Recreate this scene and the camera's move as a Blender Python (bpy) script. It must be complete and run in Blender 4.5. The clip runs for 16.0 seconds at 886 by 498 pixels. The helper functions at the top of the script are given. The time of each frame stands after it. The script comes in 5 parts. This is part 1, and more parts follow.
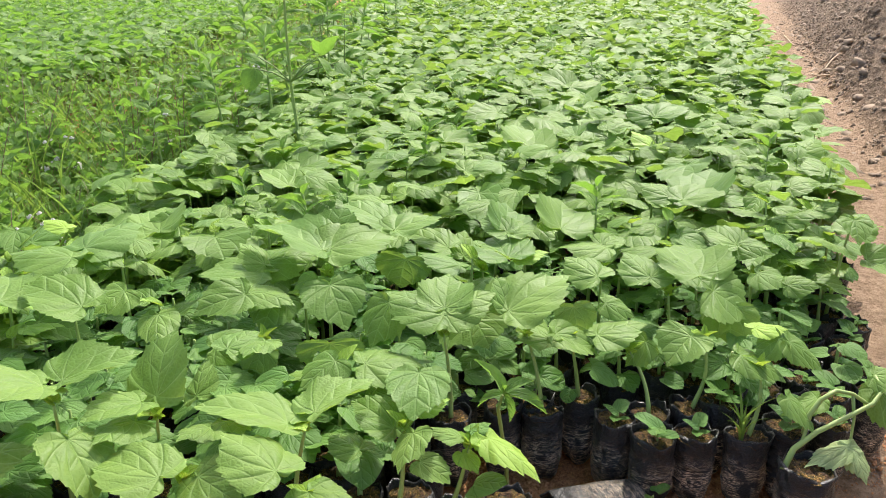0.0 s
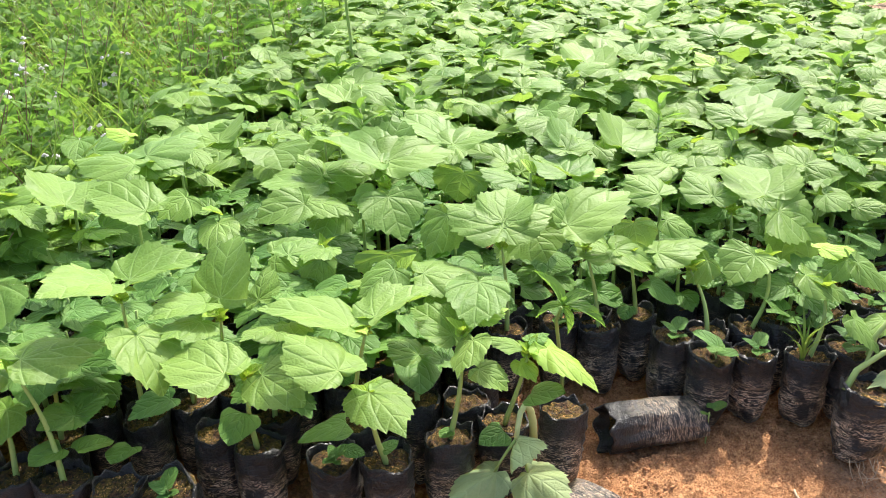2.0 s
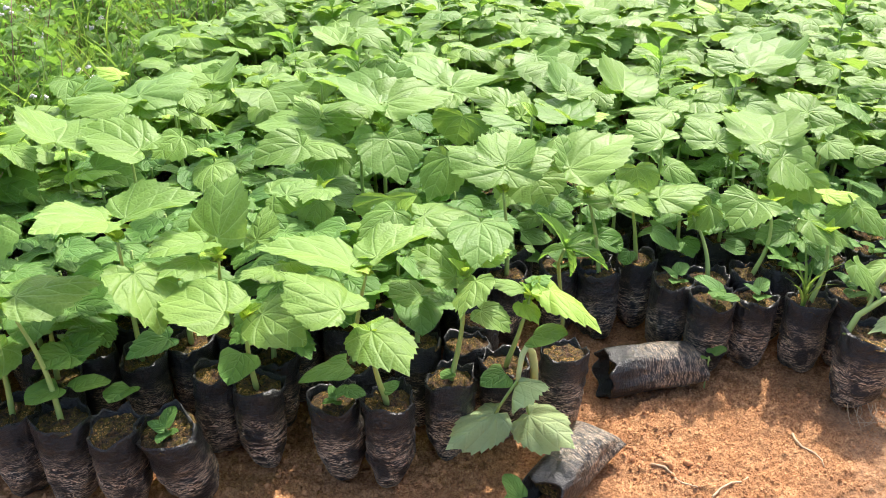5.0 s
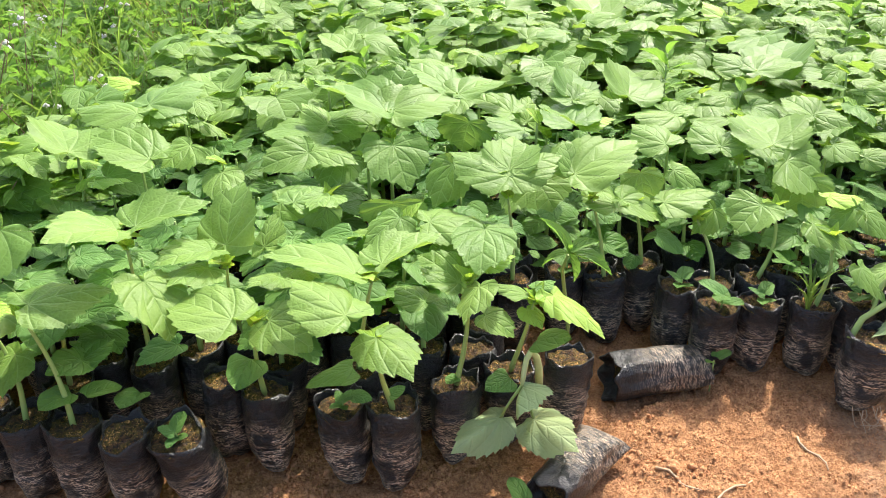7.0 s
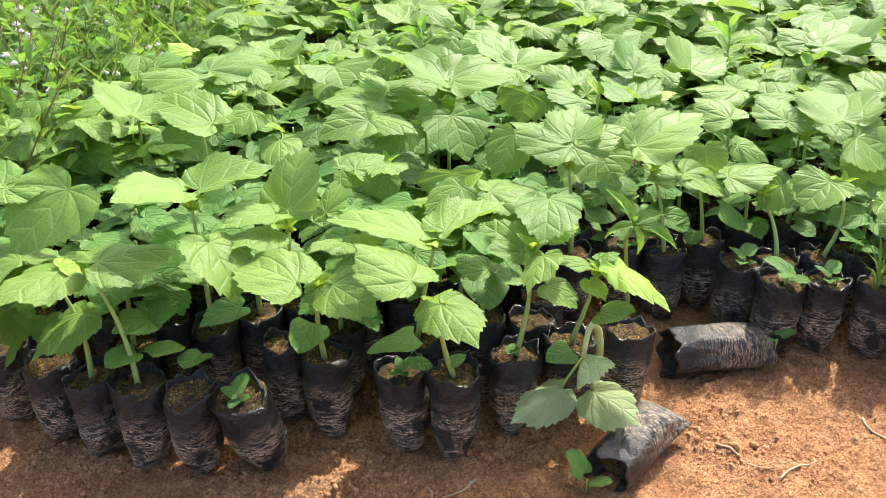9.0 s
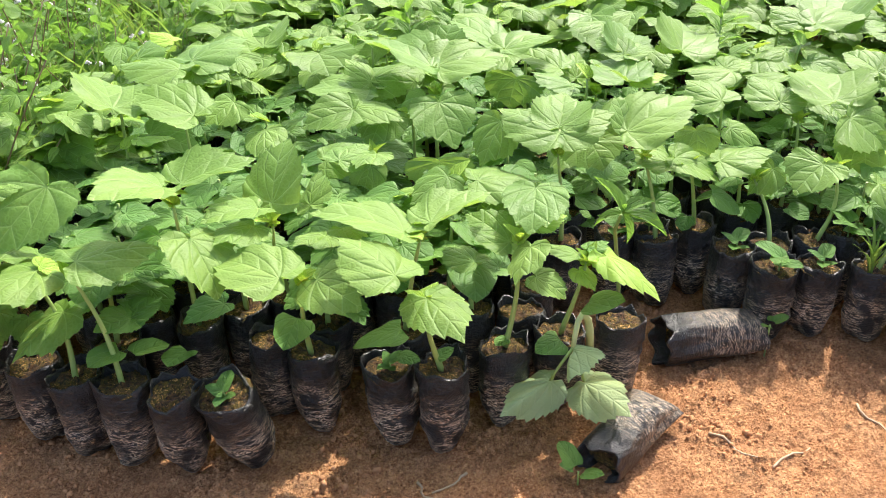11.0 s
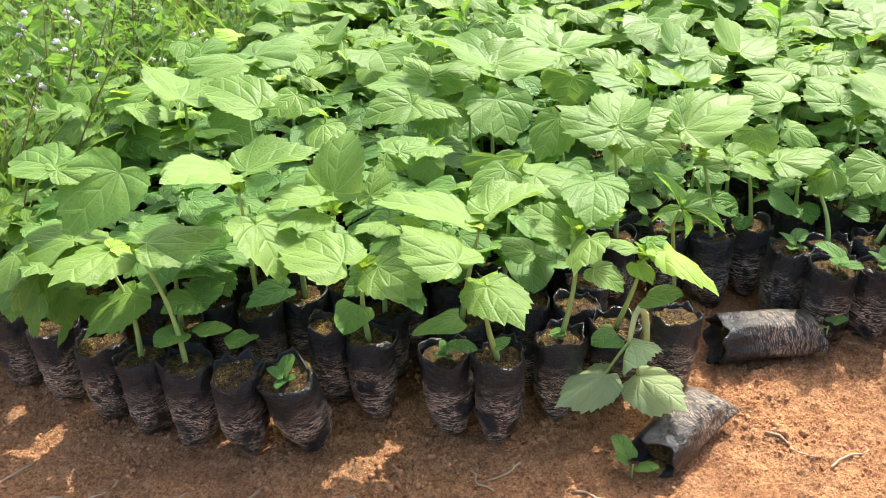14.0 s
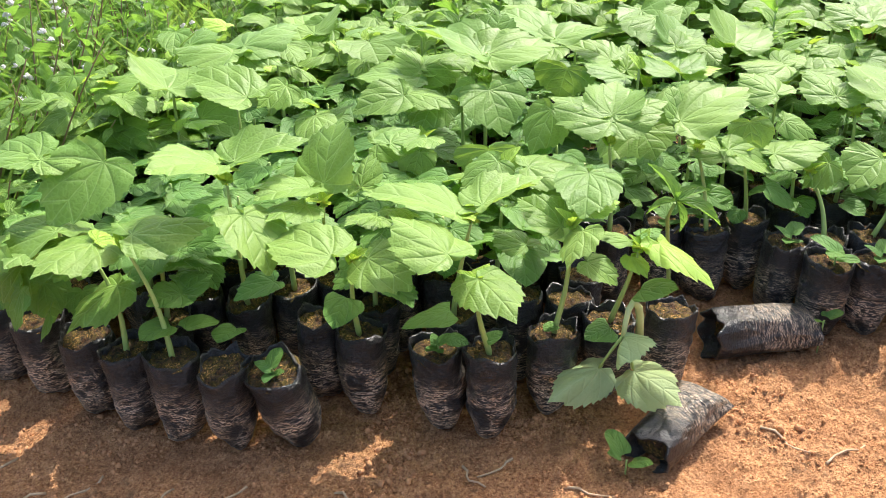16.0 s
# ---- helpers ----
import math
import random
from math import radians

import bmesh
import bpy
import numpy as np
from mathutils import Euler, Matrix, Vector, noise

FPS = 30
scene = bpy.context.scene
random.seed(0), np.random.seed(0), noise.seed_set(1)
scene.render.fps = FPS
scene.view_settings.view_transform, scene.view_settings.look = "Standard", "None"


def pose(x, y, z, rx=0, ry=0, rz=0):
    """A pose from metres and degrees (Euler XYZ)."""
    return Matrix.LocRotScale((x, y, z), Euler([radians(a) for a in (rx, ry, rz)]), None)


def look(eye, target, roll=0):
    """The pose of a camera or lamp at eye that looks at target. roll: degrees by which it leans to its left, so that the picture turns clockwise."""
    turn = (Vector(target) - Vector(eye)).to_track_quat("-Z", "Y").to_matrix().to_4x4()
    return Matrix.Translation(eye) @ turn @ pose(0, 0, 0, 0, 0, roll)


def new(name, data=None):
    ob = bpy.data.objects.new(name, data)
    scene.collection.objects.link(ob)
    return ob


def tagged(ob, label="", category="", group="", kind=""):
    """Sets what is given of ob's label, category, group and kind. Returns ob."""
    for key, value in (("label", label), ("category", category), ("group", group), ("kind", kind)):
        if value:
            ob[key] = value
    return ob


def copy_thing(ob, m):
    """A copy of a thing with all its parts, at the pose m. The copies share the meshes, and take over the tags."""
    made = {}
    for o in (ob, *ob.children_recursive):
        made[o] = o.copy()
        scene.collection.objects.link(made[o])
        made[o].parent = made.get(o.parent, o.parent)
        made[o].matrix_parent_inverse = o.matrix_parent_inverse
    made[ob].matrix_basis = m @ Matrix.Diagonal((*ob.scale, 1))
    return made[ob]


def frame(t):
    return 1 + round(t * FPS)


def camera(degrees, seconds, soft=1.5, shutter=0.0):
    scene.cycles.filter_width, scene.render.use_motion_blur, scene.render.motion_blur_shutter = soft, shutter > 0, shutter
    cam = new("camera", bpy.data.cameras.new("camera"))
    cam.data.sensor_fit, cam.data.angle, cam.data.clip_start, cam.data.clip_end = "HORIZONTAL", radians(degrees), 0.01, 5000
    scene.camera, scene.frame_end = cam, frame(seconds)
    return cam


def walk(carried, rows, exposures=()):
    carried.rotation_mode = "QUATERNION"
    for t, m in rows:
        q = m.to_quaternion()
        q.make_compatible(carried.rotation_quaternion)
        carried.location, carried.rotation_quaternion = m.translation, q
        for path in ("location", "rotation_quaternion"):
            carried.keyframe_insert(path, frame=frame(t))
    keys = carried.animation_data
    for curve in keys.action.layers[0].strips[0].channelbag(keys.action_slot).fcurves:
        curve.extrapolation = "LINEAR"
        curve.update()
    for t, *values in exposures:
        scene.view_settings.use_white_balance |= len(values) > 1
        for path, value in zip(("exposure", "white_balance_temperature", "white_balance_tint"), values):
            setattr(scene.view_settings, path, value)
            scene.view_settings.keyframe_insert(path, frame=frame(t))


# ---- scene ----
# ---- camera and its walk ----
cam = camera(55.96, 16.0, soft=0.95)
walk(cam, [
    (0, look((0.0820, -1.1921, 0.9347), (0.3068, 0.2016, 0.4276), -0.88)),
    (0.5, look((0.0836, -1.1765, 0.9258), (0.2941, 0.2048, 0.3802), -1.07)),
    (1, look((0.0718, -1.1876, 0.9151), (0.2480, 0.1826, 0.3308), -1.19)),
    (1.5, look((0.0627, -1.1986, 0.9051), (0.2058, 0.1657, 0.2983), -0.89)),
    (2, look((0.0591, -1.1908, 0.9006), (0.1939, 0.1679, 0.2795), -1.07)),
    (2.5, look((0.0614, -1.1841, 0.8947), (0.2002, 0.1695, 0.2634), -1.01)),
    (3, look((0.0553, -1.1768, 0.8865), (0.1955, 0.1695, 0.2400), -0.79)),
    (3.5, look((0.0671, -1.1765, 0.8842), (0.2137, 0.1638, 0.2268), -0.81)),
    (4, look((0.0556, -1.1802, 0.8841), (0.2050, 0.1565, 0.2203), -1.17)),
    (4.5, look((0.0467, -1.1677, 0.8759), (0.1986, 0.1590, 0.1928), -0.75)),
    (4.7, look((0.0398, -1.1739, 0.8693), (0.1934, 0.1488, 0.1787), -0.33)),
    (6.8, look((0.0425, -1.1943, 0.8852), (0.1710, 0.1323, 0.1969), -0.96)),
    (7, look((0.0508, -1.1932, 0.8826), (0.1789, 0.1340, 0.1955), -1.05)),
    (7.5, look((0.0393, -1.1902, 0.8771), (0.1575, 0.1343, 0.1830), -1.07)),
    (8, look((0.0229, -1.1831, 0.8632), (0.1234, 0.1371, 0.1581), -0.91)),
    (8.5, look((0.0148, -1.1848, 0.8639), (0.0862, 0.1329, 0.1508), -1.18)),
    (9, look((0.0113, -1.1903, 0.8618), (0.0737, 0.1266, 0.1462), -1.12)),
    (9.5, look((0.0169, -1.1860, 0.8545), (0.0813, 0.1245, 0.1275), -1.06)),
    (9.7, look((0.0182, -1.1854, 0.8525), (0.0801, 0.1225, 0.1207), -1.18)),
    (11.8, look((0.0359, -1.1582, 0.8712), (0.0881, 0.1322, 0.1081), -3.10)),
    (12, look((0.0250, -1.1683, 0.8382), (0.0685, 0.1181, 0.0680), -3.62)),
    (12.5, look((0.0184, -1.1634, 0.8542), (0.0785, 0.1186, 0.0779), -3.66)),
    (13, look((0.0319, -1.1710, 0.8648), (0.0975, 0.1325, 0.1255), -3.16)),
    (13.5, look((0.0186, -1.1836, 0.8583), (0.0425, 0.1322, 0.1384), -2.74)),
    (14, look((0.0010, -1.1918, 0.8495), (-0.0053, 0.1196, 0.1213), -2.29)),
    (14.5, look((-0.0000, -1.1915, 0.8426), (-0.0000, 0.1236, 0.1211), -1.64)),
    (15, look((0.0073, -1.1827, 0.8419), (0.0165, 0.1263, 0.1095), -1.72)),
    (15.5, look((0.0009, -1.1748, 0.8311), (0.0064, 0.1261, 0.0843), -1.83)),
    (16, look((0.0044, -1.1771, 0.8353), (0.0089, 0.1306, 0.1004), -1.95)),
], exposures=((0, 0.88), (0.5, 1.11), (1.5, 1.29), (4, 1.33), (8, 1.31), (16, 1.33)))

# ---- light: high sun behind the bed, hazy sky ----
SUN = Vector((0.41, 0.69, 1.0)).normalized()
world = bpy.data.worlds.new("sky")
scene.world = world
world.use_nodes = True
wn = world.node_tree.nodes
sky = wn.new("ShaderNodeTexSky")
sky.sky_type, sky.sun_disc = "NISHITA", False
sky.sun_elevation = math.asin(SUN.z)
sky.sun_rotation = math.atan2(SUN.x, SUN.y)
sky.dust_density, sky.ozone_density = 4.5, 0.4
world.node_tree.links.new(sky.outputs["Color"], wn["Background"].inputs["Color"])
wn["Background"].inputs["Strength"].default_value = 0.15
sun = new("sun", bpy.data.lights.new("sun", "SUN"))
sun.data.energy, sun.data.angle, sun.data.color = 2.85, radians(0.6), (1.0, 0.955, 0.87)
sun.matrix_world = look(SUN * 30, (0, 0, 0))


# ---- materials ----
class Nodes:
    """A new node material with short calls to add and join nodes."""

    def __init__(self, name):
        self.m = bpy.data.materials.new(name)
        self.m.use_nodes = True
        self.t = self.m.node_tree
        self.bsdf = self.t.nodes["Principled BSDF"]
        self.out = self.t.nodes["Material Output"]

    def add(self, kind, **sets):
        n = self.t.nodes.new("ShaderNode" + kind)
        for k, v in sets.items():
            n.inputs[k.replace("_", " ")].default_value = v
        return n

    def link(self, a, b):
        self.t.links.new(a, b)

    def math(self, op, a, b=0.0):
        n = self.t.nodes.new("ShaderNodeMath")
        n.operation = op
        for i, v in enumerate((a, b)):
            if isinstance(v, (int, float)):
                n.inputs[i].default_value = v
            else:
                self.link(v, n.inputs[i])
        return n.outputs[0]

    def mix(self, f, a, b):
        n = self.t.nodes.new("ShaderNodeMix")
        n.data_type = "RGBA"
        for i, v in ((0, f), (6, a), (7, b)):
            if isinstance(v, (int, float)):
                n.inputs[i].default_value = v
            elif isinstance(v, tuple):
                n.inputs[i].default_value = (*v, 1)
            else:
                self.link(v, n.inputs[i])
        return n.outputs[2]

    def ramp(self, f, lo, hi):
        n = self.t.nodes.new("ShaderNodeMapRange")
        n.inputs["From Min"].default_value, n.inputs["From Max"].default_value = lo, hi
        self.link(f, n.inputs["Value"])
        return n.outputs[0]

    def noise(self, scale, detail=4.0, coords="Object", stretch=None, rough=0.55):
        c = self.t.nodes.new("ShaderNodeTexCoord").outputs[coords]
        if stretch:
            mp = self.t.nodes.new("ShaderNodeMapping")
            mp.inputs["Scale"].default_value = stretch
            self.link(c, mp.inputs["Vector"])
            c = mp.outputs[0]
        n = self.add("TexNoise", Scale=scale, Detail=detail, Roughness=rough)
        self.link(c, n.inputs["Vector"])
        return n.outputs[0]

    def bump(self, height, strength=0.5, distance=0.002, base=None):
        n = self.add("Bump", Strength=strength, Distance=distance)
        self.link(height, n.inputs["Height"])
        if base:
            self.link(base, n.inputs["Normal"])
        return n.outputs[0]


def leaf_material(name, dark, light, glow, vein, laterals=3.4, slant=2.8, through_share=0.29, spread=0.6, relief=0.6, gloss=0.19):
    """A leaf blade: veins from its own u and v, puckered between them, light shining through."""
    k = Nodes(name)
    uv = k.t.nodes.new("ShaderNodeUVMap")
    uv.uv_map = "blade"
    xy = k.t.nodes.new("ShaderNodeSeparateXYZ")
    k.link(uv.outputs[0], xy.inputs[0])
    rnd = k.math("FRACT", k.math("ADD", k.t.nodes.new("ShaderNodeObjectInfo").outputs["Random"], k.t.nodes.new("ShaderNodeNewGeometry").outputs["Random Per Island"]))
    side = k.math("ABSOLUTE", k.math("SUBTRACT", xy.outputs[0], 0.5))
    along = xy.outputs[1]
    far = k.math("SQRT", k.math("ADD", k.math("MULTIPLY", side, side), k.math("MULTIPLY", along, along)))
    angle = k.math("ARCTAN2", side, along)
    gap = side
    if laterals:
        for at in (0.628, 1.257, 1.885):
            off = k.math("ABSOLUTE", k.math("SINE", k.math("ADD", k.math("SUBTRACT", angle, at), k.math("MULTIPLY", far, 0.42))))
            gap = k.math("MINIMUM", gap, k.math("MULTIPLY", off, far))
        upper = k.math("PINGPONG", k.math("SUBTRACT", k.math("MULTIPLY", along, laterals), k.math("MULTIPLY", side, slant)), 0.5)
        upper = k.math("ADD", k.math("MULTIPLY", upper, 0.6 / laterals), k.math("MULTIPLY", k.ramp(angle, 0.42, 0.55), 0.06))
        lower = k.math("PINGPONG", k.math("SUBTRACT", k.math("MULTIPLY", side, laterals * 1.2), k.math("MULTIPLY", along, slant * 0.35)), 0.5)
        lower = k.math("ADD", k.math("MULTIPLY", lower, 0.7 / laterals), k.math("MULTIPLY", k.ramp(angle, 0.62, 0.5), 0.06))
        gap = k.math("MINIMUM", gap, k.math("MINIMUM", upper, k.math("ADD", lower, 0.012)))
    veins = k.ramp(gap, 0.012, 0.003)
    spot = k.t.nodes.new("ShaderNodeCombineXYZ")
    k.link(xy.outputs[0], spot.inputs[0])
    k.link(xy.outputs[1], spot.inputs[1])
    k.link(k.math("MULTIPLY", rnd, 40.0), spot.inputs[2])

    def grain(scale, detail):
        n = k.add("TexNoise", Scale=scale, Detail=detail)
        k.link(spot.outputs[0], n.inputs["Vector"])
        return n.outputs[0]

    net = k.t.nodes.new("ShaderNodeTexVoronoi")
    net.feature = "DISTANCE_TO_EDGE"
    net.inputs["Scale"].default_value = 15.0
    k.link(spot.outputs[0], net.inputs["Vector"])
    cell = k.ramp(net.outputs["Distance"], 0.0, 0.28)
    blotch = grain(3.0, 3.0)
    tone = k.math("ADD", k.math("MULTIPLY", rnd, spread), k.math("MULTIPLY", k.ramp(blotch, 0.3, 0.7), 1 - spread))
    base = k.mix(tone, dark, light)
    hue = k.math("FRACT", k.math("MULTIPLY", rnd, 7.3))
    base = k.mix(k.math("MULTIPLY", k.ramp(hue, 0.55, 1.0), 0.35), base, (dark[0] * 0.75, dark[1] * 1.05, dark[2] * 1.9))
    base = k.mix(k.math("MULTIPLY", k.math("SUBTRACT", 1.0, cell), 0.16), base, vein)
    base = k.mix(k.math("MULTIPLY", veins, 0.42), base, vein)
    wear = k.math("MULTIPLY", k.ramp(grain(11.0, 4.0), 0.70, 0.76), 0.55)
    base = k.mix(wear, base, (light[0] * 1.25, light[1] * 1.0, light[2] * 0.9))
    k.link(base, k.bsdf.inputs["Base Color"])
    k.link(k.math("ADD", 0.37, k.math("MULTIPLY", blotch, 0.2)), k.bsdf.inputs["Roughness"])
    k.bsdf.inputs["Specular IOR Level"].default_value = gloss
    ridge = k.math("ADD", k.math("MULTIPLY", k.ramp(gap, 0.0, 0.03), 0.6), k.math("MULTIPLY", k.math("SQRT", k.ramp(gap, 0.0, 0.13)), 0.9))
    ridge = k.math("ADD", ridge, k.math("MULTIPLY", cell, 0.26))
    ridge = k.math("ADD", ridge, k.math("MULTIPLY", grain(38.0, 2.0), 0.12))
    nrm = k.bump(ridge, 0.9, 0.0017 * relief)
    k.link(nrm, k.bsdf.inputs["Normal"])
    tr = k.add("BsdfTranslucent")
    k.link(k.mix(tone, tuple(c * 0.8 for c in glow), glow), tr.inputs["Color"])
    k.link(nrm, tr.inputs["Normal"])
    mx = k.add("MixShader", Fac=through_share)
    k.link(k.bsdf.outputs[0], mx.inputs[1])
    k.link(tr.outputs[0], mx.inputs[2])
    k.link(mx.outputs[0], k.out.inputs["Surface"])
    return k.m


LEAF = leaf_material("broad_leaf", (0.088, 0.180, 0.027), (0.196, 0.318, 0.066), (0.44, 0.67, 0.10), (0.34, 0.49, 0.17))
YOUNG = leaf_material("young_leaf", (0.24, 0.40, 0.05), (0.34, 0.52, 0.08), (0.62, 0.84, 0.09), (0.44, 0.60, 0.18))
# seed leaves, and shaded lower leaves whose shade is painted as darker green
SEED_AND_SHADED = leaf_material("seed_leaf", (0.075, 0.175, 0.035), (0.15, 0.285, 0.06), (0.30, 0.55, 0.08), (0.21, 0.36, 0.11), 4.0, 3.2, 0.30, relief=0.6)
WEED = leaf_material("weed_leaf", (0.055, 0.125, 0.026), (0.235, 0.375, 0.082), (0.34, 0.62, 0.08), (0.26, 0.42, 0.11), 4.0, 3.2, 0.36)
GRASS = leaf_material("grass_blade", (0.11, 0.21, 0.035), (0.25, 0.37, 0.075), (0.42, 0.62, 0.10), (0.32, 0.45, 0.14), 0.0, 0.0, 0.35)
# pale wilted green, lightened further to paint in the sun on these leaves
PALE = leaf_material("pale_lit_leaf", (0.29, 0.40, 0.17), (0.40, 0.51, 0.24), (0.58, 0.72, 0.30), (0.52, 0.62, 0.36), through_share=0.45, gloss=0.15)


def stem_material(name, low, high):
    k = Nodes(name)
    n = k.noise(60.0, 3.0, stretch=(1, 1, 0.25))
    k.link(k.mix(n, low, high), k.bsdf.inputs["Base Color"])
    k.bsdf.inputs["Roughness"].default_value = 0.55
    k.link(k.bump(k.noise(500.0, 2.0), 0.3, 0.0008), k.bsdf.inputs["Normal"])
    return k.m


STEM = stem_material("green_stem", (0.23, 0.34, 0.085), (0.36, 0.46, 0.14))
PALE_STEM = stem_material("pale_wilted_stem", (0.42, 0.50, 0.20), (0.56, 0.62, 0.30))
WEED_STEM = stem_material("weed_stem", (0.16, 0.23, 0.065), (0.25, 0.34, 0.10))
BROWN_STEM = stem_material("brown_stem", (0.16, 0.10, 0.05), (0.26, 0.18, 0.10))
STRAW = stem_material("dry_weed_stalk", (0.16, 0.19, 0.06), (0.42, 0.38, 0.17))
ROOT = stem_material("dry_root", (0.34, 0.22, 0.12), (0.58, 0.43, 0.28))


def bag_material(name, dust, mud=1.0):
    """Glossy black polythene, crossed by fine level wrinkles, with dry mud in them low down, paled to mimic sky glints.
    """
    k = Nodes(name)
    rnd = k.t.nodes.new("ShaderNodeObjectInfo").outputs["Random"]
    place = k.t.nodes.new("ShaderNodeTexCoord").outputs["Object"]
    xyz = k.t.nodes.new("ShaderNodeSeparateXYZ")
    k.link(place, xyz.inputs[0])
    shift = k.t.nodes.new("ShaderNodeVectorMath")
    k.link(place, shift.inputs[0])
    far = k.t.nodes.new("ShaderNodeCombineXYZ")
    for i, w in enumerate((3.0, 7.0, 5.0)):
        k.link(k.math("MULTIPLY", rnd, w), far.inputs[i])
    k.link(far.outputs[0], shift.inputs[1])

    def field(scale, detail, stretch, rough):
        mp = k.t.nodes.new("ShaderNodeMapping")
        mp.inputs["Scale"].default_value = stretch
        k.link(shift.outputs[0], mp.inputs["Vector"])
        n = k.add("TexNoise", Scale=scale, Detail=detail, Roughness=rough)
        k.link(mp.outputs[0], n.inputs["Vector"])
        return n.outputs[0]

    sway = field(34.0, 3.0, (1, 1, 1.2), 0.6)
    fine = field(150.0, 3.0, (1, 1, 1.6), 0.6)
    bands = k.math("ADD", k.math("MULTIPLY", xyz.outputs[2], 300.0), k.math("ADD", k.math("MULTIPLY", sway, 7.5), k.math("MULTIPLY", fine, 2.4)))
    fold = k.math("PINGPONG", bands, 0.5)
    broken = field(120.0, 4.0, (0.5, 0.5, 2.0), 0.68)
    patch = field(20.0, 4.0, (1.1, 1.1, 0.8), 0.6)
    low = k.ramp(k.math("ADD", xyz.outputs[2], k.math("MULTIPLY", patch, 0.10)), 0.158 + dust, 0.112 + dust)
    where = k.math("MULTIPLY", k.ramp(patch, 0.42 - dust * 3, 0.51 - dust * 3), low)
    thread = k.math("MULTIPLY", k.ramp(fold, 0.18, 0.40), k.ramp(broken, 0.42, 0.53))
    soil = k.math("MULTIPLY", k.math("MULTIPLY", thread, where), k.math("ADD", 0.68 * mud, k.math("MULTIPLY", rnd, 0.3 * mud)))
    film = k.math("MULTIPLY", k.ramp(broken, 0.46, 0.64), k.math("ADD", 0.012, k.math("MULTIPLY", where, 0.20 + dust * 3)))
    base = k.mix(film, (0.016, 0.016, 0.017), (0.32, 0.21, 0.14))
    # mud streaks far paler than the earth: sky glints on wrinkles painted in
    k.link(k.mix(soil, base, (0.88, 0.70, 0.51)), k.bsdf.inputs["Base Color"])
    k.bsdf.inputs["Specular IOR Level"].default_value = 0.5 if mud == 1.0 else 0.6
    k.link(k.math("ADD", 0.32, k.math("MULTIPLY", k.math("ADD", soil, film), 0.45)), k.bsdf.inputs["Roughness"])
    dent = field(48.0, 3.0, (1, 1, 0.8), 0.55)
    k.link(k.bump(dent, 0.9, 0.010, k.bump(fold, 0.8, 0.0020, k.bump(broken, 0.5, 0.002))), k.bsdf.inputs["Normal"])
    return k.m


def soil_material():
    """Potting soil with orange crumbs and olive moss on it, its colours darkened in place of leaf shade."""
    k = Nodes("mossy_soil")
    n = k.noise(48.0, 4.0)
    g = k.noise(230.0, 4.0, rough=0.7)
    grit = k.noise(420.0, 3.0)
    # soil and moss tones lowered to paint in the shade under the leaves
    base = k.mix(k.ramp(g, 0.40, 0.60), (0.013, 0.009, 0.006), (0.13, 0.062, 0.024))
    moss = k.mix(k.ramp(g, 0.36, 0.64), (0.020, 0.017, 0.004), (0.16, 0.105, 0.014))
    base = k.mix(k.ramp(n, 0.42, 0.54), base, moss)
    k.link(k.mix(k.ramp(k.math("ADD", k.math("MULTIPLY", grit, 0.6), k.math("MULTIPLY", n, 0.4)), 0.565, 0.615), base, (0.58, 0.30, 0.10)), k.bsdf.inputs["Base Color"])
    k.bsdf.inputs["Roughness"].default_value = 0.95
    k.link(k.bump(g, 1.0, 0.008), k.bsdf.inputs["Normal"])
    return k.m


